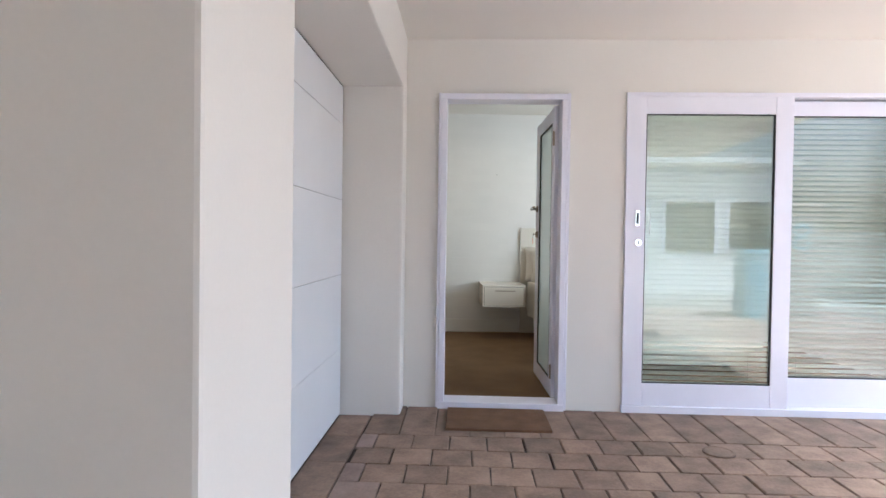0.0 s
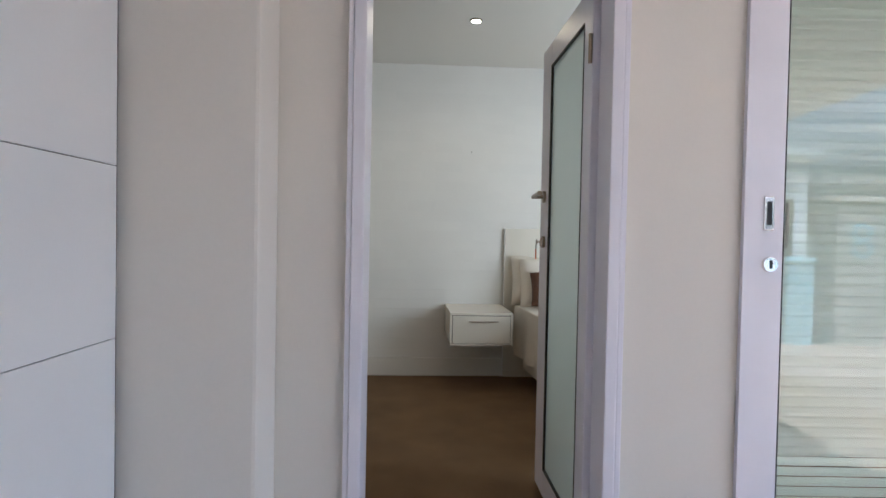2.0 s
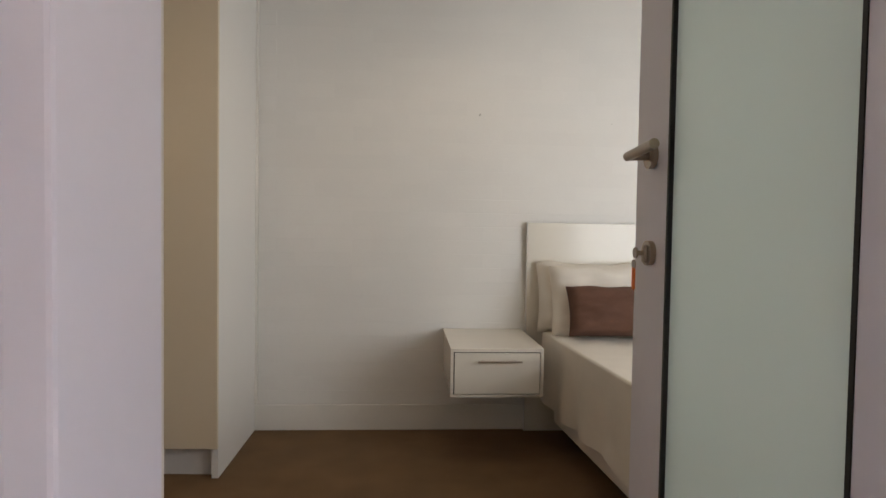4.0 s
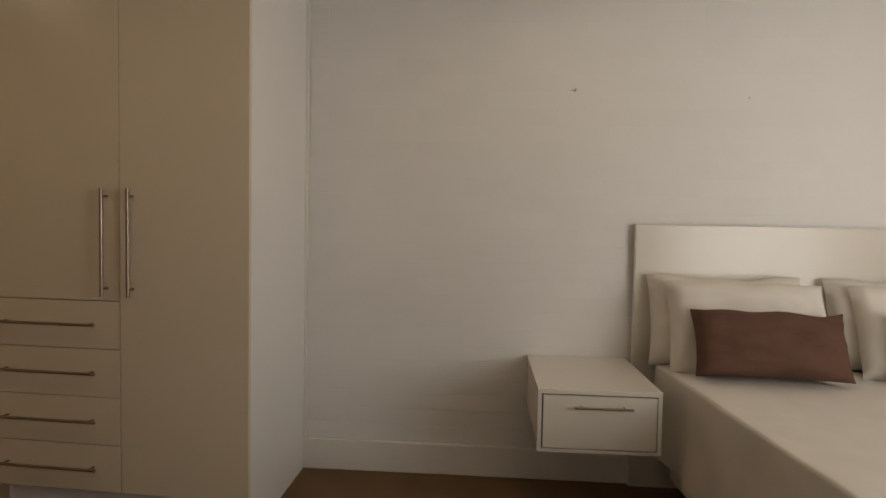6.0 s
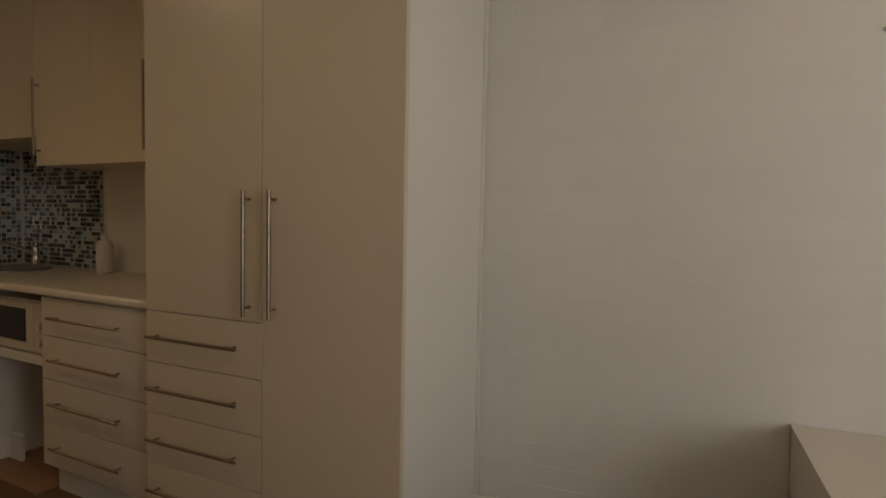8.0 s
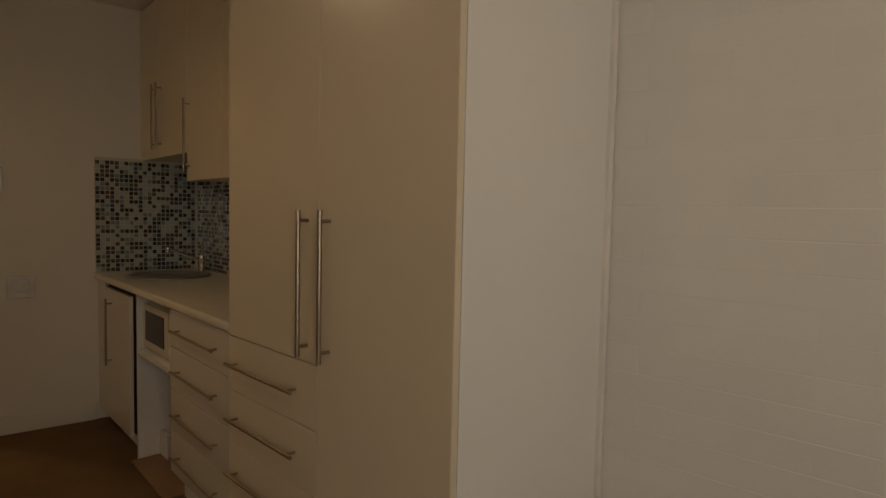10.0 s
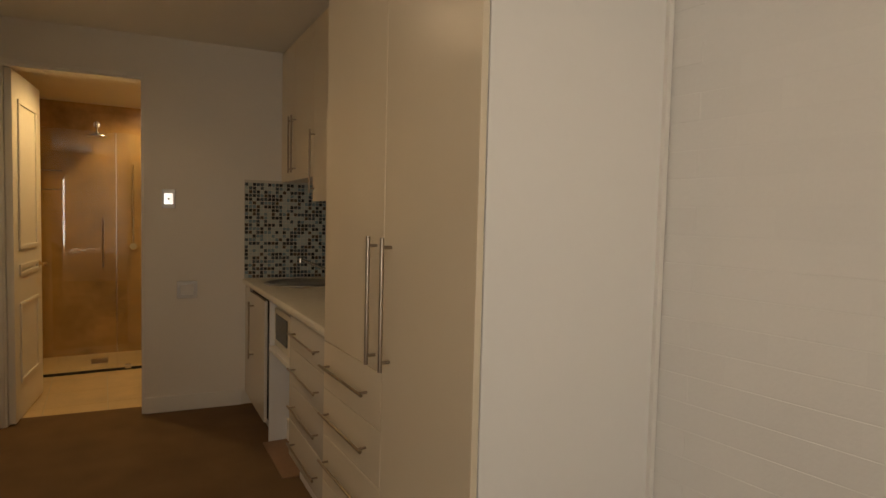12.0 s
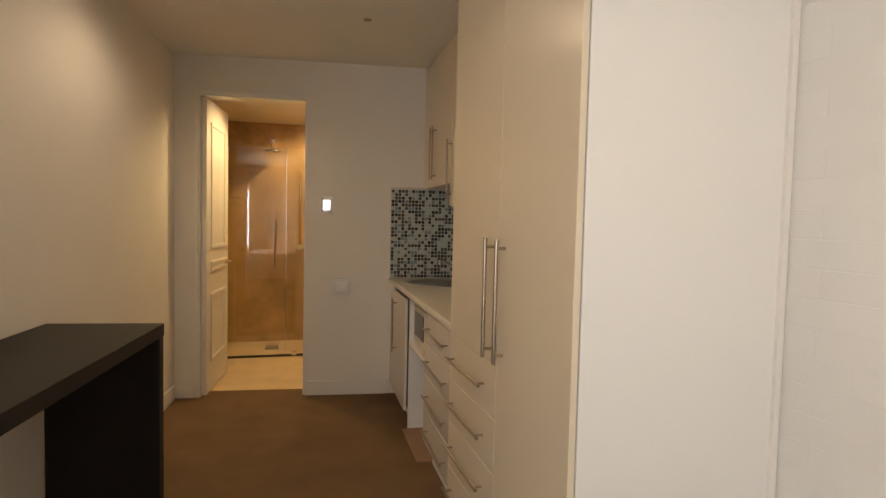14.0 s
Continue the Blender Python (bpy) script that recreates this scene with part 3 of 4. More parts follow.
def worktop_mesh():
    """A slab with a rounded front edge and a round hole for the sink."""
    z0, z1 = 0.915, 0.953
    xa, xb, ya, yb = SINK_X - PATCH, SINK_X + PATCH, SINK_Y - PATCH, SINK_Y + PATCH
    bm = box(KL, 0.02, -0.022, ya, z0, z1)
    nose = [e for e in bm.edges if all(v.co.y < -0.02 for v in e.verts) and abs(e.verts[0].co.z - e.verts[1].co.z) < 0.001]
    bmesh.ops.bevel(bm, geom=nose, offset=0.014, segments=4, affect="EDGES", profile=0.5)
    add_box(bm, KL, 0.02, yb, 0.618, z0, z1)
    add_box(bm, KL, xa, ya, yb, z0, z1)
    add_box(bm, xb, 0.02, ya, yb, z0, z1)
    n = 40
    hole, low, rim_sq = [], [], []
    for i in range(n):
        c, q = math.cos(2 * math.pi * i / n), math.sin(2 * math.pi * i / n)
        k = PATCH / max(abs(c), abs(q))
        hole.append(bm.verts.new((SINK_X + SINK_R * c, SINK_Y + SINK_R * q, z1)))
        low.append(bm.verts.new((SINK_X + SINK_R * c, SINK_Y + SINK_R * q, z0)))
        rim_sq.append(bm.verts.new((SINK_X + k * c, SINK_Y + k * q, z1)))
    for i in range(n):
        j = (i + 1) % n
        bm.faces.new((hole[i], rim_sq[i], rim_sq[j], hole[j]))
        bm.faces.new((low[i], hole[i], hole[j], low[j]))
    return bm


top = mesh_ob("worktop", worktop_mesh(), COUNTER, K)
tagged(top, "cream worktop with a rounded front edge on the kitchen units", "worktop")
sink = thing("sink", SINK_X, SINK_Y, 0.953, "round stainless steel sink set in the worktop", "sink", "", K)
SINK_AT = Matrix.Translation((SINK_X, SINK_Y, 0.953))
part("rim", moved(lathe([(0.243, 0.0005), (0.246, 0.004), (0.240, 0.010), (0.226, 0.012), (0.214, 0.009), (0.206, -0.002), (0.200, -0.05), (0.188, -0.115), (0.160, -0.140), (0.04, -0.146)]), SINK_AT), SINK, sink, "", K, True)
part("waste", moved(lathe([(0.038, -0.1455), (0.038, -0.142), (0.030, -0.1405), (0.012, -0.143)]), SINK_AT), CHROME, sink, "round chrome waste", K, True)
tap = thing("tap", -1.86, 0.545, 0.953, "chrome mixer tap with a slanting spout behind the sink", "tap", "", K)
part("body", moved(lathe([(0.028, 0.0), (0.028, 0.008), (0.021, 0.014), (0.020, 0.085), (0.023, 0.09), (0.021, 0.118), (0.008, 0.124)]), Matrix.Translation((-1.86, 0.545, 0.953))), CHROME, tap, "", K, True)
sp = rod((-1.86, 0.545, 1.03), (-1.875, 0.335, 1.115), 0.011, 0.0095)
rod((-1.875, 0.337, 1.122), (-1.875, 0.337, 1.090), 0.0125, bm=sp)
part("spout", sp, CHROME, tap, "", K, True)
part("lever", rod((-1.86, 0.545, 1.075), (-1.80, 0.525, 1.128), 0.009, 0.006), CHROME, tap, "", K, True)
soap = thing("soap_bottle", -1.12, 0.52, 0.953, "plain white plastic dispenser bottle on the worktop", "bottle", "", K)
part("body", moved(lathe([(0.04, 0.0), (0.043, 0.01), (0.043, 0.14), (0.034, 0.175), (0.016, 0.19)]), Matrix.Translation((-1.12, 0.52, 0.953))), PLASTIC, soap, "", K, True)
part("cap", moved(lathe([(0.016, 0.19), (0.018, 0.192), (0.018, 0.212), (0.012, 0.218)]), Matrix.Translation((-1.12, 0.52, 0.953))), PLASTIC, soap, "", K, True)


def socket_plate(name, label, m, wide, high):
    s = thing(name, 0, 0, 0, label, "socket" if "socket" in name else "switch", "", m)
    part("plate", box(-wide / 2, wide / 2, -0.014, 0.0, -high / 2, high / 2, 0.003), PLASTIC if name == "wall_socket" else PLATE, s, "", m)
    part("inner", box(-wide * 0.32, wide * 0.32, -0.018, -0.014, -high * 0.3, high * 0.3, 0.002), CHROME if name == "light_switch" else PLASTIC, s, "", m)
    if name == "light_switch":
        part("knob", rod((0, -0.017, 0), (0, -0.024, 0), 0.009, 0.008, 12), SINK, s, "small dark switch knob", m)
    return s


socket_plate("wall_socket", "white plastic wall socket over the worktop", K @ pose(-0.72, 0.618, 1.19), 0.10, 0.10)
socket_plate("light_switch", "small light switch plate beside the bathroom doorway", ENDW @ pose(END, 1.94, 1.53, 0, 0, 90), 0.09, 0.135)
socket_plate("double_socket", "satin grey double wall socket low on the end wall", ENDW @ pose(END, 2.06, 0.880, 0, 0, 90), 0.135, 0.125)


def upper(x1, zb, doors, label):
    """A wall cabinet; doors: (left edge, right edge, place of the handle)."""
    x0 = doors[0][0]
    u = thing("wall_cabinet", (x0 + x1) / 2, 0.43, zb, label, "kitchen cabinet", "kitchenette wall cabinets", K)
    part("carcass", box(x0, x1, 0.278, 0.618, zb, 2.645), CAB, u, "", K)
    # shade between the cabinet doors, painted as a dark sheet
    part("gap_shade", box(x0 + 0.003, x1 - 0.003, 0.2755, 0.2775, zb + 0.003, 2.64), DARK_GAP, u, "", K)
    for a, b, hx in doors:
        d = part("door", box(a + 0.0015, b - 0.0015, 0.255, 0.275, zb - 0.004, 2.64, 0.0025), CAB, u, "", K)
        bar_handle(d, (hx, 0.222, zb + 0.045), (hx, 0.222, zb + 0.44), (0, 0.034, 0), 0.0065, K)


upper(-1.279, 1.685, ((KL, -1.757, -1.80), (-1.757, -1.279, -1.715)), "glossy cream wall cabinet above the sink")
upper(-0.002, 1.53, ((-1.276, -0.79, -1.235), (-0.79, -0.315, -0.352), (-0.315, -0.002, -0.278)), "glossy cream wall cabinet above the worktop")

# mosaic splashback
splash = structure("splashback", box(KL + 0.001, -1.30, 0.612, 0.6195, 0.953, 1.70), GROUT, "blue-grey glass mosaic splashback", K)


def mosaic(length, height, m, name, seed):
    rnd = random.Random(seed)
    s, verts, faces = 0.0275, [], []
    for r in range(int(height / s)):
        for c in range(int(length / s)):
            x, z, h = c * s + 0.001, r * s + 0.001, 0.0118
            cx, cz, o = x + s / 2, z + s / 2, rnd.uniform(0.0020, 0.0028)
            i = len(verts)
            for k, y in ((h, 0.0), (h - 0.001, -o)):
                verts += [(cx - k, y, cz - k), (cx + k, y, cz - k), (cx + k, y, cz + k), (cx - k, y, cz + k)]
            faces.append((i + 4, i + 5, i + 6, i + 7))
            faces += [(i + j, i + (j + 1) % 4, i + 4 + (j + 1) % 4, i + 4 + j) for j in range(4)]
    me = bpy.data.meshes.new(name)
    me.from_pydata(verts, [], faces)
    me.materials.append(TILE)
    o = new(name, me)
    o.matrix_basis = m
    o.parent, o.matrix_parent_inverse = splash, splash.matrix_basis.inverted()
    return tagged(o, "small glass mosaic tiles in blues and greys", "", "", "stuff")


mosaic(0.93, 0.74, K @ pose(KL + 0.002, 0.6118, 0.955), "mosaic_back", 3)
part("mosaic_backing", box(END + 0.0005, END + 0.0075, 2.449, 3.08, 0.953, 1.69), GROUT, splash, "", ENDW)
mosaic(0.62, 0.735, ENDW @ pose(END + 0.008, 2.450, 0.955, 0, 0, 90), "mosaic_end", 4)

# ---- bed and bedside ----


def cushion(name, cx, cy, cz, w, h, d, lean, material, label, group, seed):
    """A plump rectangular pillow, standing on its long edge and leaning back by lean degrees."""
    rnd = random.Random(seed)
    bm = bmesh.new()
    n = 26
    off = Vector((rnd.random() * 9, rnd.random() * 9, rnd.random() * 9))
    grids = []
    for s in (-1, 1):
        g = []
        for i in range(n + 1):
            for j in range(n + 1):
                u, v = 2 * i / n - 1, 2 * j / n - 1
                pin = 1 - 0.055 * (1 - abs(u) ** 2) * abs(v) ** 3
                pin2 = 1 - 0.045 * (1 - abs(v) ** 2) * abs(u) ** 3
                t = max(0.0, (1 - u ** 4) * (1 - v ** 4)) ** 0.45
                wr = noise.noise(Vector((u * 2.2, v * 2.2, s)) + off) * 0.028 * t + noise.noise(Vector((u * 5, v * 6, s)) - off) * 0.011 * t
                sag = 0.016 * noise.noise(Vector((u * 2.4, 0.5, 2.0)) + off) * (0.5 + 0.5 * v)
                g.append(bm.verts.new((u * w / 2 * pin2, s * (d / 2 * t) + wr, v * h / 2 * pin + sag)))
        grids.append(g)
    for g, flip in zip(grids, (False, True)):
        for i in range(n):
            for j in range(n):
                a = (g[i * (n + 1) + j], g[(i + 1) * (n + 1) + j], g[(i + 1) * (n + 1) + j + 1], g[i * (n + 1) + j + 1])
                bm.faces.new(a[::-1] if flip else a)
    bmesh.ops.remove_doubles(bm, verts=bm.verts[:], dist=0.0008)
    ob = mesh_ob(name, bm, material, pose(cx, cy, cz, -lean), True)
    return tagged(ob, label, "pillow" if "pillow" in name else "cushion", group)


bed = thing("bed", 1.72, 2.0, 0, "double bed with a white valance and fitted white linen", "bed")
BM = pose(0.912, 2.865, 0, 0, 0, 7.3) @ pose(-0.945, -2.975, 0)   # the bed stands slightly askew
part("base", box(1.02, 2.42, 1.02, 3.05, 0.10, 0.32, 0.02), LINEN, bed, "pale upholstered base", BM)
for x in (1.15, 2.3):
    for y in (1.15, 2.85):
        part("leg", rod((x, y, 0), (x, y, 0.10), 0.025), DESK, bed, "", BM)


def coverlet():
    """A sheet over the mattress whose sides hang in slight folds."""
    bm = bmesh.new()
    x0, x1, y0, y1, zt = 0.945, 2.50, 0.97, 3.06, 0.635
    nx, ny, drop, r = 34, 60, 0.40, 0.014
    rows = []
    for j in range(ny + 1):
        y = y0 + (y1 - y0) * j / ny
        row = []
        path = []
        for k in range(9):
            path.append((0, -drop + (drop - r) * k / 8))
        for k in range(1, 6):
            a = k / 6 * math.pi / 2
            path.append((r - r * math.cos(a), -r + r * math.sin(a)))
        for k in range(nx + 1):
            path.append((r + (x1 - x0 - 2 * r) * k / nx, 0))
        path += [((x1 - x0) - p[0], p[1]) for p in path[:14][::-1]]
        for px, pz in path:
            low = max(0.0, -pz / drop)
            fold = (0.018 * math.sin(y * 17 + 1.3 * math.sin(y * 5)) + 0.03 * noise.noise(Vector((y * 2.1, pz * 4, px))) + 0.010 * noise.noise(Vector((y * 7 + pz * 9, pz * 7 - y * 3, px)))) * low
            side = -1 if px < 0.5 else 1
            z = zt + pz + 0.012 * noise.noise(Vector((px * 2.3, y * 2.3, 3))) * (1 - low) + 0.004 * noise.noise(Vector((px * 9, y * 6, 8)))
            row.append(bm.verts.new((x0 + px + side * fold, y, z)))
        rows.append(row)
    for a, b in zip(rows, rows[1:]):
        for i in range(len(a) - 1):
            bm.faces.new((a[i], a[i + 1], b[i + 1], b[i]))
    fr_ = rows[0]
    low = [bm.verts.new((v.co.x, v.co.y - 0.005, 0.2)) for v in fr_]
    for i in range(len(fr_) - 1):
        bm.faces.new((low[i], low[i + 1], fr_[i + 1], fr_[i]))
    return bm


part("coverlet", coverlet(), LINEN, bed, "white cotton sheet hanging over the side", BM, True)
part("mattress", box(1.0, 2.45, 1.0, 3.05, 0.32, 0.605, 0.04, 3), LINEN, bed, "", BM)
hb = thing("headboard", 1.71, 3.0, 0.0, "glossy white headboard panel standing against the brick wall", "headboard")
part("panel", box(0.826, 2.69, 2.988, BACK - 0.023, 0.0, 1.271, 0.002), SATIN, hb, "", BACKW)
part("edge_strip", box(0.822, 0.8255, 2.989, BACK - 0.023, 0.0, 1.275, 0.001), PANEL, hb, "", BACKW)
part("edge_strip", box(2.6905, 2.694, 2.989, BACK - 0.023, 0.0, 1.275, 0.001), PANEL, hb, "", BACKW)
part("edge_strip", box(0.826, 2.69, 2.989, BACK - 0.023, 1.2715, 1.275, 0.001), PANEL, hb, "", BACKW)
for i, x in enumerate((1.23, 2.02)):
    cushion("pillow", x - 0.02, 2.895 + (x + 0.8) * 0.05, 0.835, 0.68, 0.42, 0.19, 14, LINEN, "white cotton pillow leaning on the headboard", "bed pillows", 10 + i)
    cushion("pillow", x + 0.03, 2.765 + (x + 0.8) * 0.05, 0.825, 0.67, 0.42, 0.21, 22, LINEN, "white cotton pillow leaning on another pillow", "bed pillows", 20 + i)
    cushion("cushion", x + 0.06, 2.61 + (x + 0.8) * 0.045, 0.79, 0.60, 0.28, 0.17, 24, BROWN, "plain brown oblong cushion on the bed", "brown cushions", 30 + i)
ns = thing("bedside_drawer", 0.60, 2.76, 0.385, "floating white bedside drawer box fixed to the wall", "nightstand")
N = pose(0.366, 2.494, 0, 0, 0, 3.5) @ pose(-0.366, -2.494, 0)
part("body", box(0.362, 0.834, 2.512, 3.095, 0.383, 0.600), SATIN, ns, "", N)
part("top", box(0.358, 0.838, 2.494, 3.095, 0.600, 0.619, 0.002), SATIN, ns, "", N)
part("side", box(0.358, 0.374, 2.494, 2.512, 0.383, 0.600, 0.001), SATIN, ns, "", N)
part("side", box(0.822, 0.838, 2.494, 2.512, 0.383, 0.600, 0.001), SATIN, ns, "", N)
part("bottom", box(0.358, 0.838, 2.494, 2.512, 0.369, 0.3828, 0.001), SATIN, ns, "", N)
# dark sheet puts shade into the gap round the drawer
part("gap_shade", box(0.375, 0.821, 2.506, 2.5115, 0.384, 0.599), DARK_GAP, ns, "dark sheet painted as the shade round the drawer front", N)
dr = part("drawer", box(0.3785, 0.8175, 2.490, 2.505, 0.3875, 0.5955, 0.002), SATIN, ns, "", N)
bar_handle(dr, (0.495, 2.462, 0.557), (0.72, 2.462, 0.557), (0, 0.028, 0), 0.005, N)
for i, (x, z) in enumerate(((0.526, 1.915), (1.34, 1.88))):
    nl = mesh_ob("picture_hook", rod((x, BACK + 0.002, z), (x, BACK - 0.016 + 0.006 * i, z + 0.004), 0.0045 - 0.0025 * i, 0.005 - 0.003 * i, 10), PLATE, BACKW)
    tagged(nl, "small metal picture hook fixed in the painted brick wall", "hook", "picture hooks")

# ---- bar ----
B = BARW
bar = thing("bar_table", 2.6, 0.25, 0, "dark wenge bar table with a thick top and panel ends", "table", "", B)
part("tabletop", box(1.885, 3.42, 0.002, 0.505, 0.872, 0.93, 0.003), DESK, bar, "", B)
part("end_panel", box(1.888, 1.946, 0.018, 0.502, 0.0, 0.872, 0.003), DESK, bar, "", B)
part("end_panel", box(3.36, 3.417, 0.018, 0.502, 0.0, 0.872, 0.003), DESK, bar, "", B)

# ---- ceiling spots ----
# the fittings at x -2.6 and 2.3 are added to go with the fill lamps
for x, y, z in ((0.485, 2.05, CEIL_Z), (-1.0, 1.15, CEIL_Z), (-2.6, 1.25, CEIL_Z), (-3.04, 2.09, CEIL_Z), (2.3, 2.05, CEIL_Z), (-4.55, 1.55, 2.47), (-5.85, 1.9, 2.47)):
    lit = x != -3.04
    s = thing("ceiling_spot", x, y, z, "small recessed ceiling spotlight with a steel ring, several added unseen", "spotlight", "ceiling spots")
    part("ring", moved(lathe([(0.042, -0.001), (0.043, -0.006), (0.036, -0.009), (0.032, -0.006)]), Matrix.Translation((x, y, z)) @ Matrix.Scale(1.0 if lit else 0.6, 4)), STEEL, s, "", smooth=True)
    part("lens", moved(lathe([(0.031, -0.0095), (0.028, -0.0115), (0.001, -0.013)]), Matrix.Translation((x, y, z)) @ Matrix.Scale(1.0 if lit else 0.6, 4)), BULB if lit else STEEL, s, "glowing lamp lens" if lit else "unlit lamp")

# ---- bathroom ----
frame_2 = thing("door_2", END, 1.38, 0, "cream panelled bathroom door standing open in its frame", "door")
frame_2["kind"] = "structure"
part("architrave", box(END + 0.0005, END + 0.012, 0.945, 0.972, 0.0, 2.385, 0.004), TRIM, frame_2, "", ENDW)
part("architrave", box(END + 0.0005, END + 0.012, 0.972, 1.786, 2.358, 2.385, 0.004), TRIM, frame_2, "", ENDW)
for y0, y1 in ((0.967, 0.984), (1.766, 1.7795)):
    part("jamb", box(END - 0.139, END + 0.003, y0, y1, 0.0, 2.342, 0.003), TRIM, frame_2, "", ENDW)
part("head", box(END - 0.139, END + 0.003, 0.967, 1.7795, 2.342, 2.361, 0.002), TRIM, frame_2, "", ENDW)
LEAF2 = ENDW @ pose(-4.172, 1.006, 0, 0, 0, 180 - 0.5)
lf = part("leaf", box(0, 0.76, -0.02, 0.02, 0.01, 2.335, 0.003), TRIM, frame_2, "cream painted panel door leaf", LEAF2)
for z0, z1 in ((0.25, 0.80), (0.98, 1.06), (1.16, 2.16)):
    for s in (-1, 1):
        mb = bmesh.new()
        for a in ((0.12, 0.615, z0, z0 + 0.03), (0.12, 0.615, z1 - 0.03, z1), (0.12, 0.15, z0 + 0.03, z1 - 0.03), (0.585, 0.615, z0 + 0.03, z1 - 0.03)):
            add_box(mb, a[0], a[1], *((0.02, 0.032) if s > 0 else (-0.032, -0.02)), a[2], a[3], 0.005)
        part("moulding", mb, TRIM, lf, "", LEAF2)
for s in (-1, 1):
    hm = rod((0.68, 0.02 * s, 1.02), (0.68, 0.065 * s, 1.02), 0.009)
    rod((0.685, 0.062 * s, 1.02), (0.58, 0.062 * s, 1.02), 0.008, bm=hm)
    rod((0.68, 0.02 * s, 1.02), (0.68, 0.026 * s, 1.02), 0.025, bm=hm)
    part("handle", hm, BRASS, lf, "brass lever handle", LEAF2, True)
screen = thing("shower_screen", -5.516, 1.5, 0, "frameless clear glass shower screen with a hinged door", "shower screen")
for y0, y1 in ((0.752, 1.636), (1.642, 2.298)):
    p = part("pane", box(-5.52, -5.512, y0, y1, 0.012, 2.12), SHOWER, screen)
    p.visible_shadow = False
part("edge_strip", box(-5.521, -5.511, 1.636, 1.642, 0.012, 2.12), CHROME, screen)
bar_handle(screen, (-5.478, 1.535, 0.93), (-5.478, 1.535, 1.36), (-0.034, 0, 0), 0.008)
part("floor_strip", box(-5.523, -5.509, 0.752, 2.298, 0.0, 0.022), DARK_GAP, screen, "dark floor seal")
part("floor_bracket", box(-5.53, -5.50, 1.70, 1.75, 0.012, 0.05, 0.003), CHROME, screen)
head = thing("rain_shower", -6.1, 1.49, 2.1, "chrome rain shower head on a wall arm", "shower head")
arm = rod((-6.299, 1.49, 2.27), (-6.10, 1.49, 2.27), 0.011)
rod((-6.10, 1.49, 2.28), (-6.10, 1.49, 2.17), 0.011, bm=arm)
part("arm", arm, CHROME, head, "", smooth=True)
part("rose", moved(lathe([(0.105, 0.0), (0.105, 0.012), (0.05, 0.03), (0.015, 0.05)]), Matrix.Translation((-6.10, 1.49, 2.13))), CHROME, head, "", smooth=True)
part("flange", rod((-6.299, 1.49, 2.27), (-6.285, 1.49, 2.27), 0.03), CHROME, head, "", smooth=True)
rack = thing("shower_rack", -6.28, 1.05, 1.6, "chrome wire rack with two rails on the shower wall", "rack")
for z in (1.62, 1.80):
    part("rail", rod((-6.22, 0.86, z), (-6.22, 1.20, z), 0.006), CHROME, rack, "", smooth=True)
    for y in (0.90, 1.16):
        part("bracket", rod((-6.299, y, z), (-6.22, y, z), 0.005), CHROME, rack)
mixer = thing("shower_mixer", -6.28, 1.75, 1.2, "chrome shower mixer with a slim hand shower rail", "shower mixer")
part("rail", rod((-6.25, 1.80, 1.05), (-6.25, 1.80, 1.9), 0.009), CHROME, mixer, "", smooth=True)
part("body", rod((-6.299, 1.80, 1.08), (-6.24, 1.80, 1.08), 0.035), CHROME, mixer, "", smooth=True)
drain2 = mesh_ob("shower_drain", box(-6.05, -5.85, 1.43, 1.57, -0.004, 0.0045, 0.002), STEEL)
tagged(drain2, "steel shower drain grate in the tiled floor", "drain")

# ---- pieces: painted bricks, pavers, floor tiles ----
rnd = random.Random(7)


def slab_mesh(name, x, y, z, material, bev):
    bm = box(-x / 2, x / 2, -y / 2, y / 2, -z / 2, z / 2, bev, 1)
    me = bpy.data.meshes.new(name)
    bm.to_mesh(me)
    bm.free()
    me.materials.append(material)
    return me


def piece(name, me, m, parent):
    o = new(name, me)
    o.matrix_basis = m
    o.parent, o.matrix_parent_inverse = parent, world_of(parent).inverted()
    return o


wall_back = bpy.data.objects["wall_back"]
full = slab_mesh("brick", 0.2282, 0.008, 0.0810, BRICK, 0.0009)
half = slab_mesh("brick", 0.1128, 0.008, 0.0810, BRICK, 0.0009)
rest = bmesh.new()
made = 0
for r in range(30):
    z = 0.155 + 0.0415 + r * 0.0835 + (0.003 if r > 14 else 0)
    if z > CEIL_Z - 0.03:
        break
    x = -0.80 + (0.057 if r % 2 else 0.113)
    if r % 2:
        piece("brick", half, BACKW @ pose(-0.745, BACK + 0.0045, z), wall_back)
        x = -0.80 + 0.114 + 0.114
    while x < 3.6:
        y = BACK + 0.0045 + rnd.uniform(-0.0001, 0.0002) + (0.0012 if z > 1.45 else 0)
        lean = 0.35 if z < 1.45 else 0.05
        m = BACKW @ pose(x, y, z, rnd.uniform(-lean, lean), 0, rnd.uniform(-0.02, 0.02))
        if x < 1.6 and made < 296:
            piece("brick", full, m, wall_back)
            made += 1
        else:
            add_box(rest, x - 0.1131, x + 0.1131, y - 0.004, y + 0.004, z - 0.0405, z + 0.0405)
        x += 0.2265
ob = part("brick_run", rest, BRICK, wall_back, "", BACKW)
tagged(ob, "white painted bricks", "", "", "stuff")

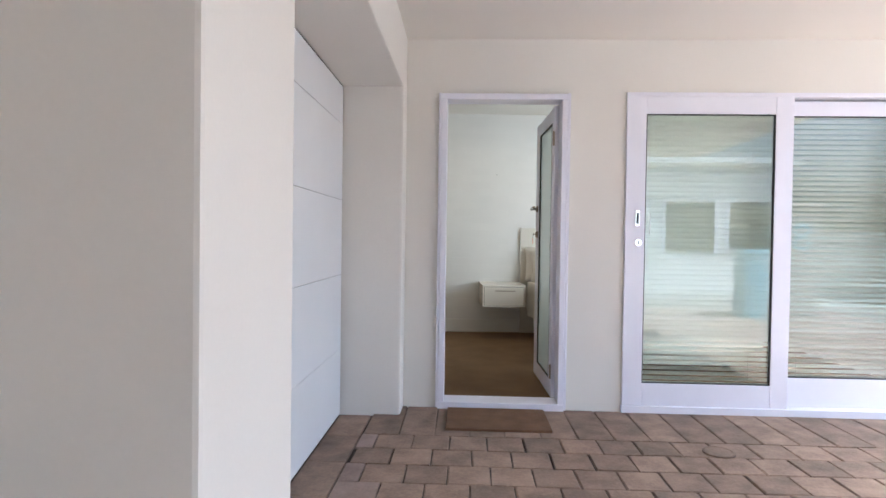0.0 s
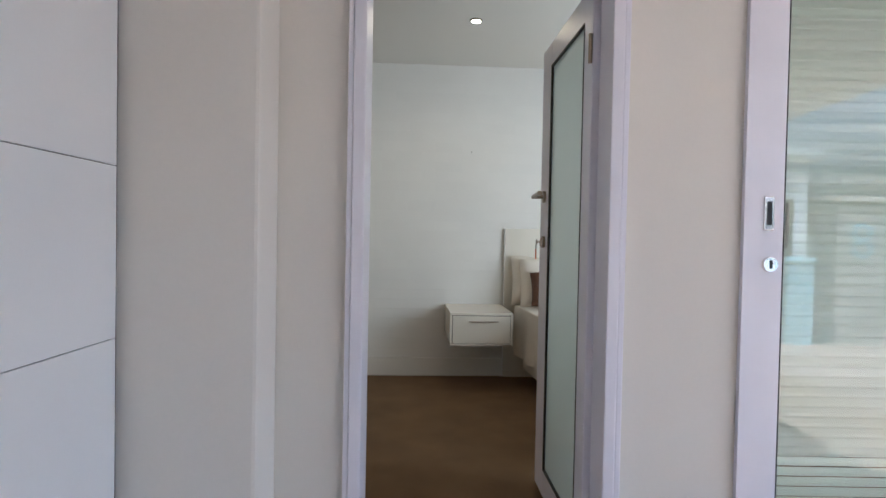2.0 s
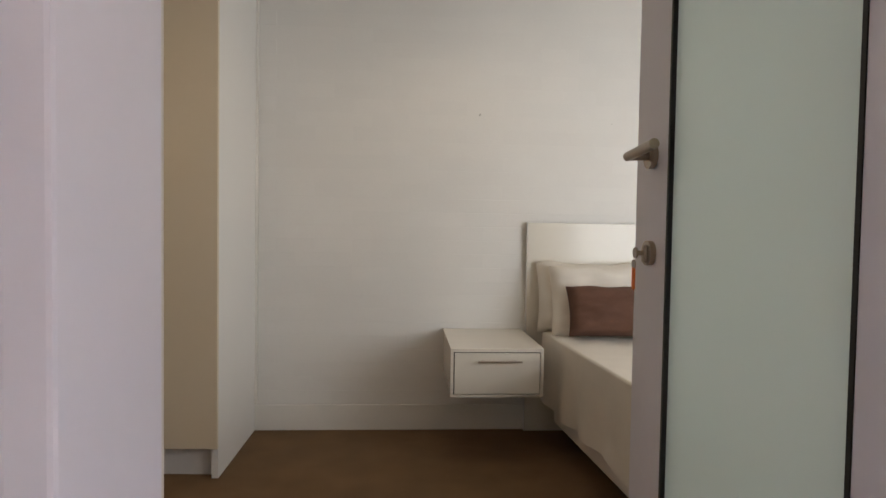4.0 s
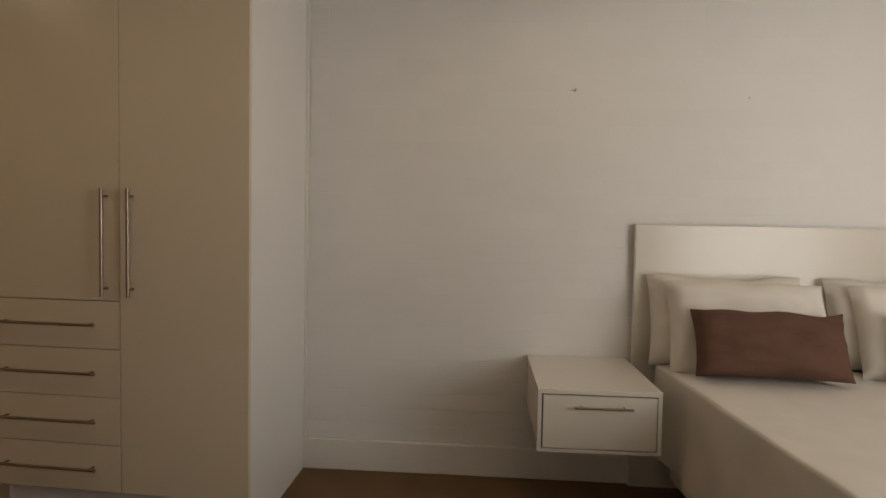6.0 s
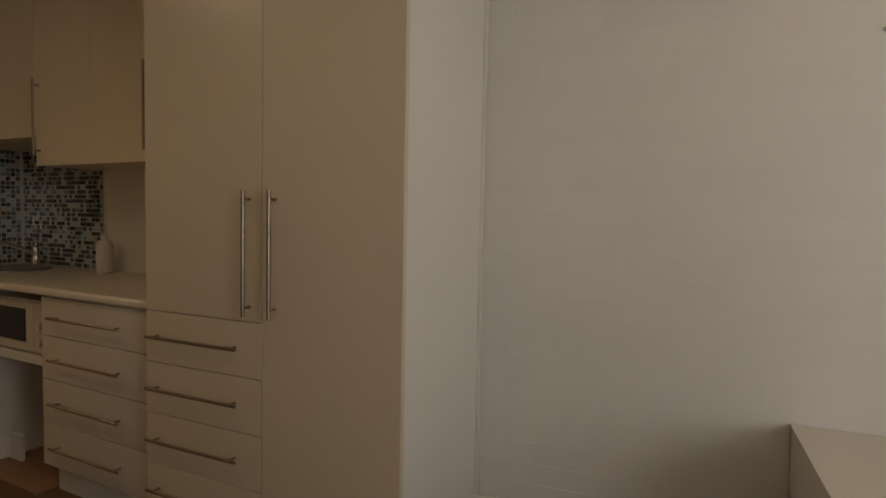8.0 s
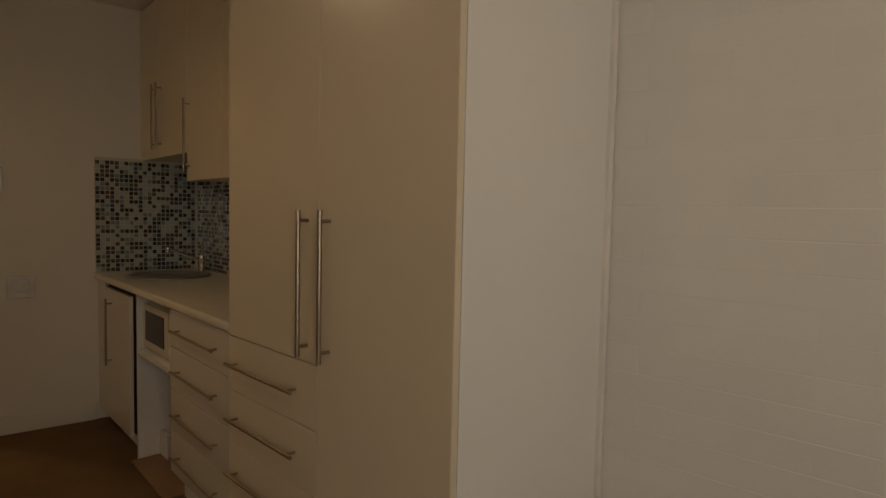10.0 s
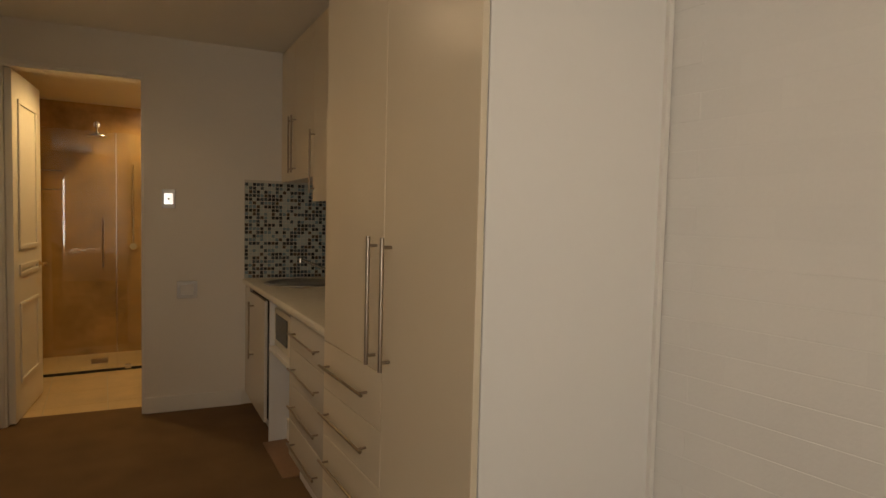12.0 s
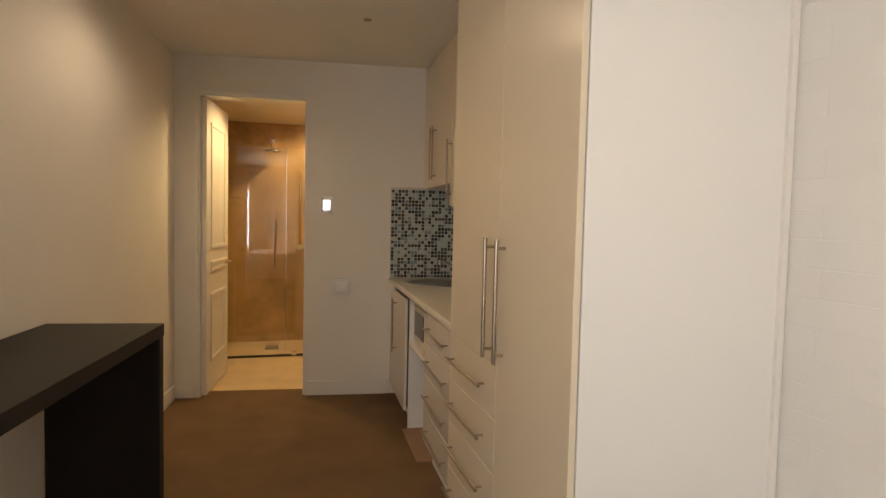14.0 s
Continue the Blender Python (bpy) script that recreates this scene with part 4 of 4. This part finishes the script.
pitch_x, pitch_y, border = 0.213, 0.226, -0.432
tops = [slab_mesh("paver", pitch_x - 0.007, pitch_y - 0.003, 0.05, PAVER, 0.005) for _ in range(6)]
edge = slab_mesh("paver", pitch_x - 0.007, 0.586, 0.05, PAVER, 0.005)
rim = slab_mesh("paver", 0.206, 0.40, 0.05, PAVER, 0.005)
for me in tops + [edge, rim]:
    for v in me.vertices:
        v.co.x += rnd.uniform(-0.003, 0.003)
        v.co.y += rnd.uniform(-0.005, 0.005)
for r in range(6):
    piece("paver", rim, pose(-0.54, -0.43 - r * 0.404, PAVE - 0.026, 0, 0, rnd.uniform(-0.4, 0.4)), pave)
rest = bmesh.new()
made = 0
for r in range(27):
    y = -0.297 if r == 0 else -0.593 - (r - 0.5) * pitch_y
    first = -0.003 if r % 2 == 0 else -0.120
    shift = rnd.uniform(-0.008, 0.008) if r else 0.0
    for c in range(-3, 31):
        x0, x1 = first + c * pitch_x + shift, first + (c + 1) * pitch_x + shift
        if x1 < border + 0.05 or x1 > 6.55:
            continue
        zt = PAVE - 0.025 + rnd.uniform(-0.0018, 0.0010)
        if x0 < border:
            add_box(rest, border + 0.002, x1 - 0.002, y - 0.1115 if r else -0.59, y + 0.1115 if r else -0.21, zt - 0.025, zt + 0.025)
            continue
        x = (x0 + x1) / 2
        m = pose(x, y, zt, rnd.uniform(-0.3, 0.3) if r else 0.0, rnd.uniform(-0.4, 0.4), rnd.uniform(-0.8, 0.8))
        if x < 3.6 and y > -3.8 and made < 290:
            piece("paver", edge if r == 0 else rnd.choice(tops), m, pave)
            made += 1
        else:
            add_box(rest, x - 0.103, x + 0.103, y - (0.1115 if r else 0.293), y + (0.1115 if r else 0.293), zt - 0.025, zt + 0.025)
ob = part("paver_run", rest, PAVER_J, pave)
tagged(ob, "brown concrete pavers", "", "", "stuff")

tile = slab_mesh("tile", 0.396, 0.396, 0.008, BATH_FLOOR, 0.0015)
for i in range(6):
    for j in range(4):
        piece("tile", tile, pose(-4.36 - i * 0.4, 0.96 + j * 0.4, -0.0045), bath_floor)
wall_bb = bpy.data.objects["wall_bath_back"]
wt = slab_mesh("tile", 0.008, 0.597, 0.597, STONE, 0.0015)
for i in range(3):
    for j in range(4):
        piece("tile", wt, pose(-6.2985, 0.95 + i * 0.6 + 0.2, 0.29 + j * 0.6), wall_bb)
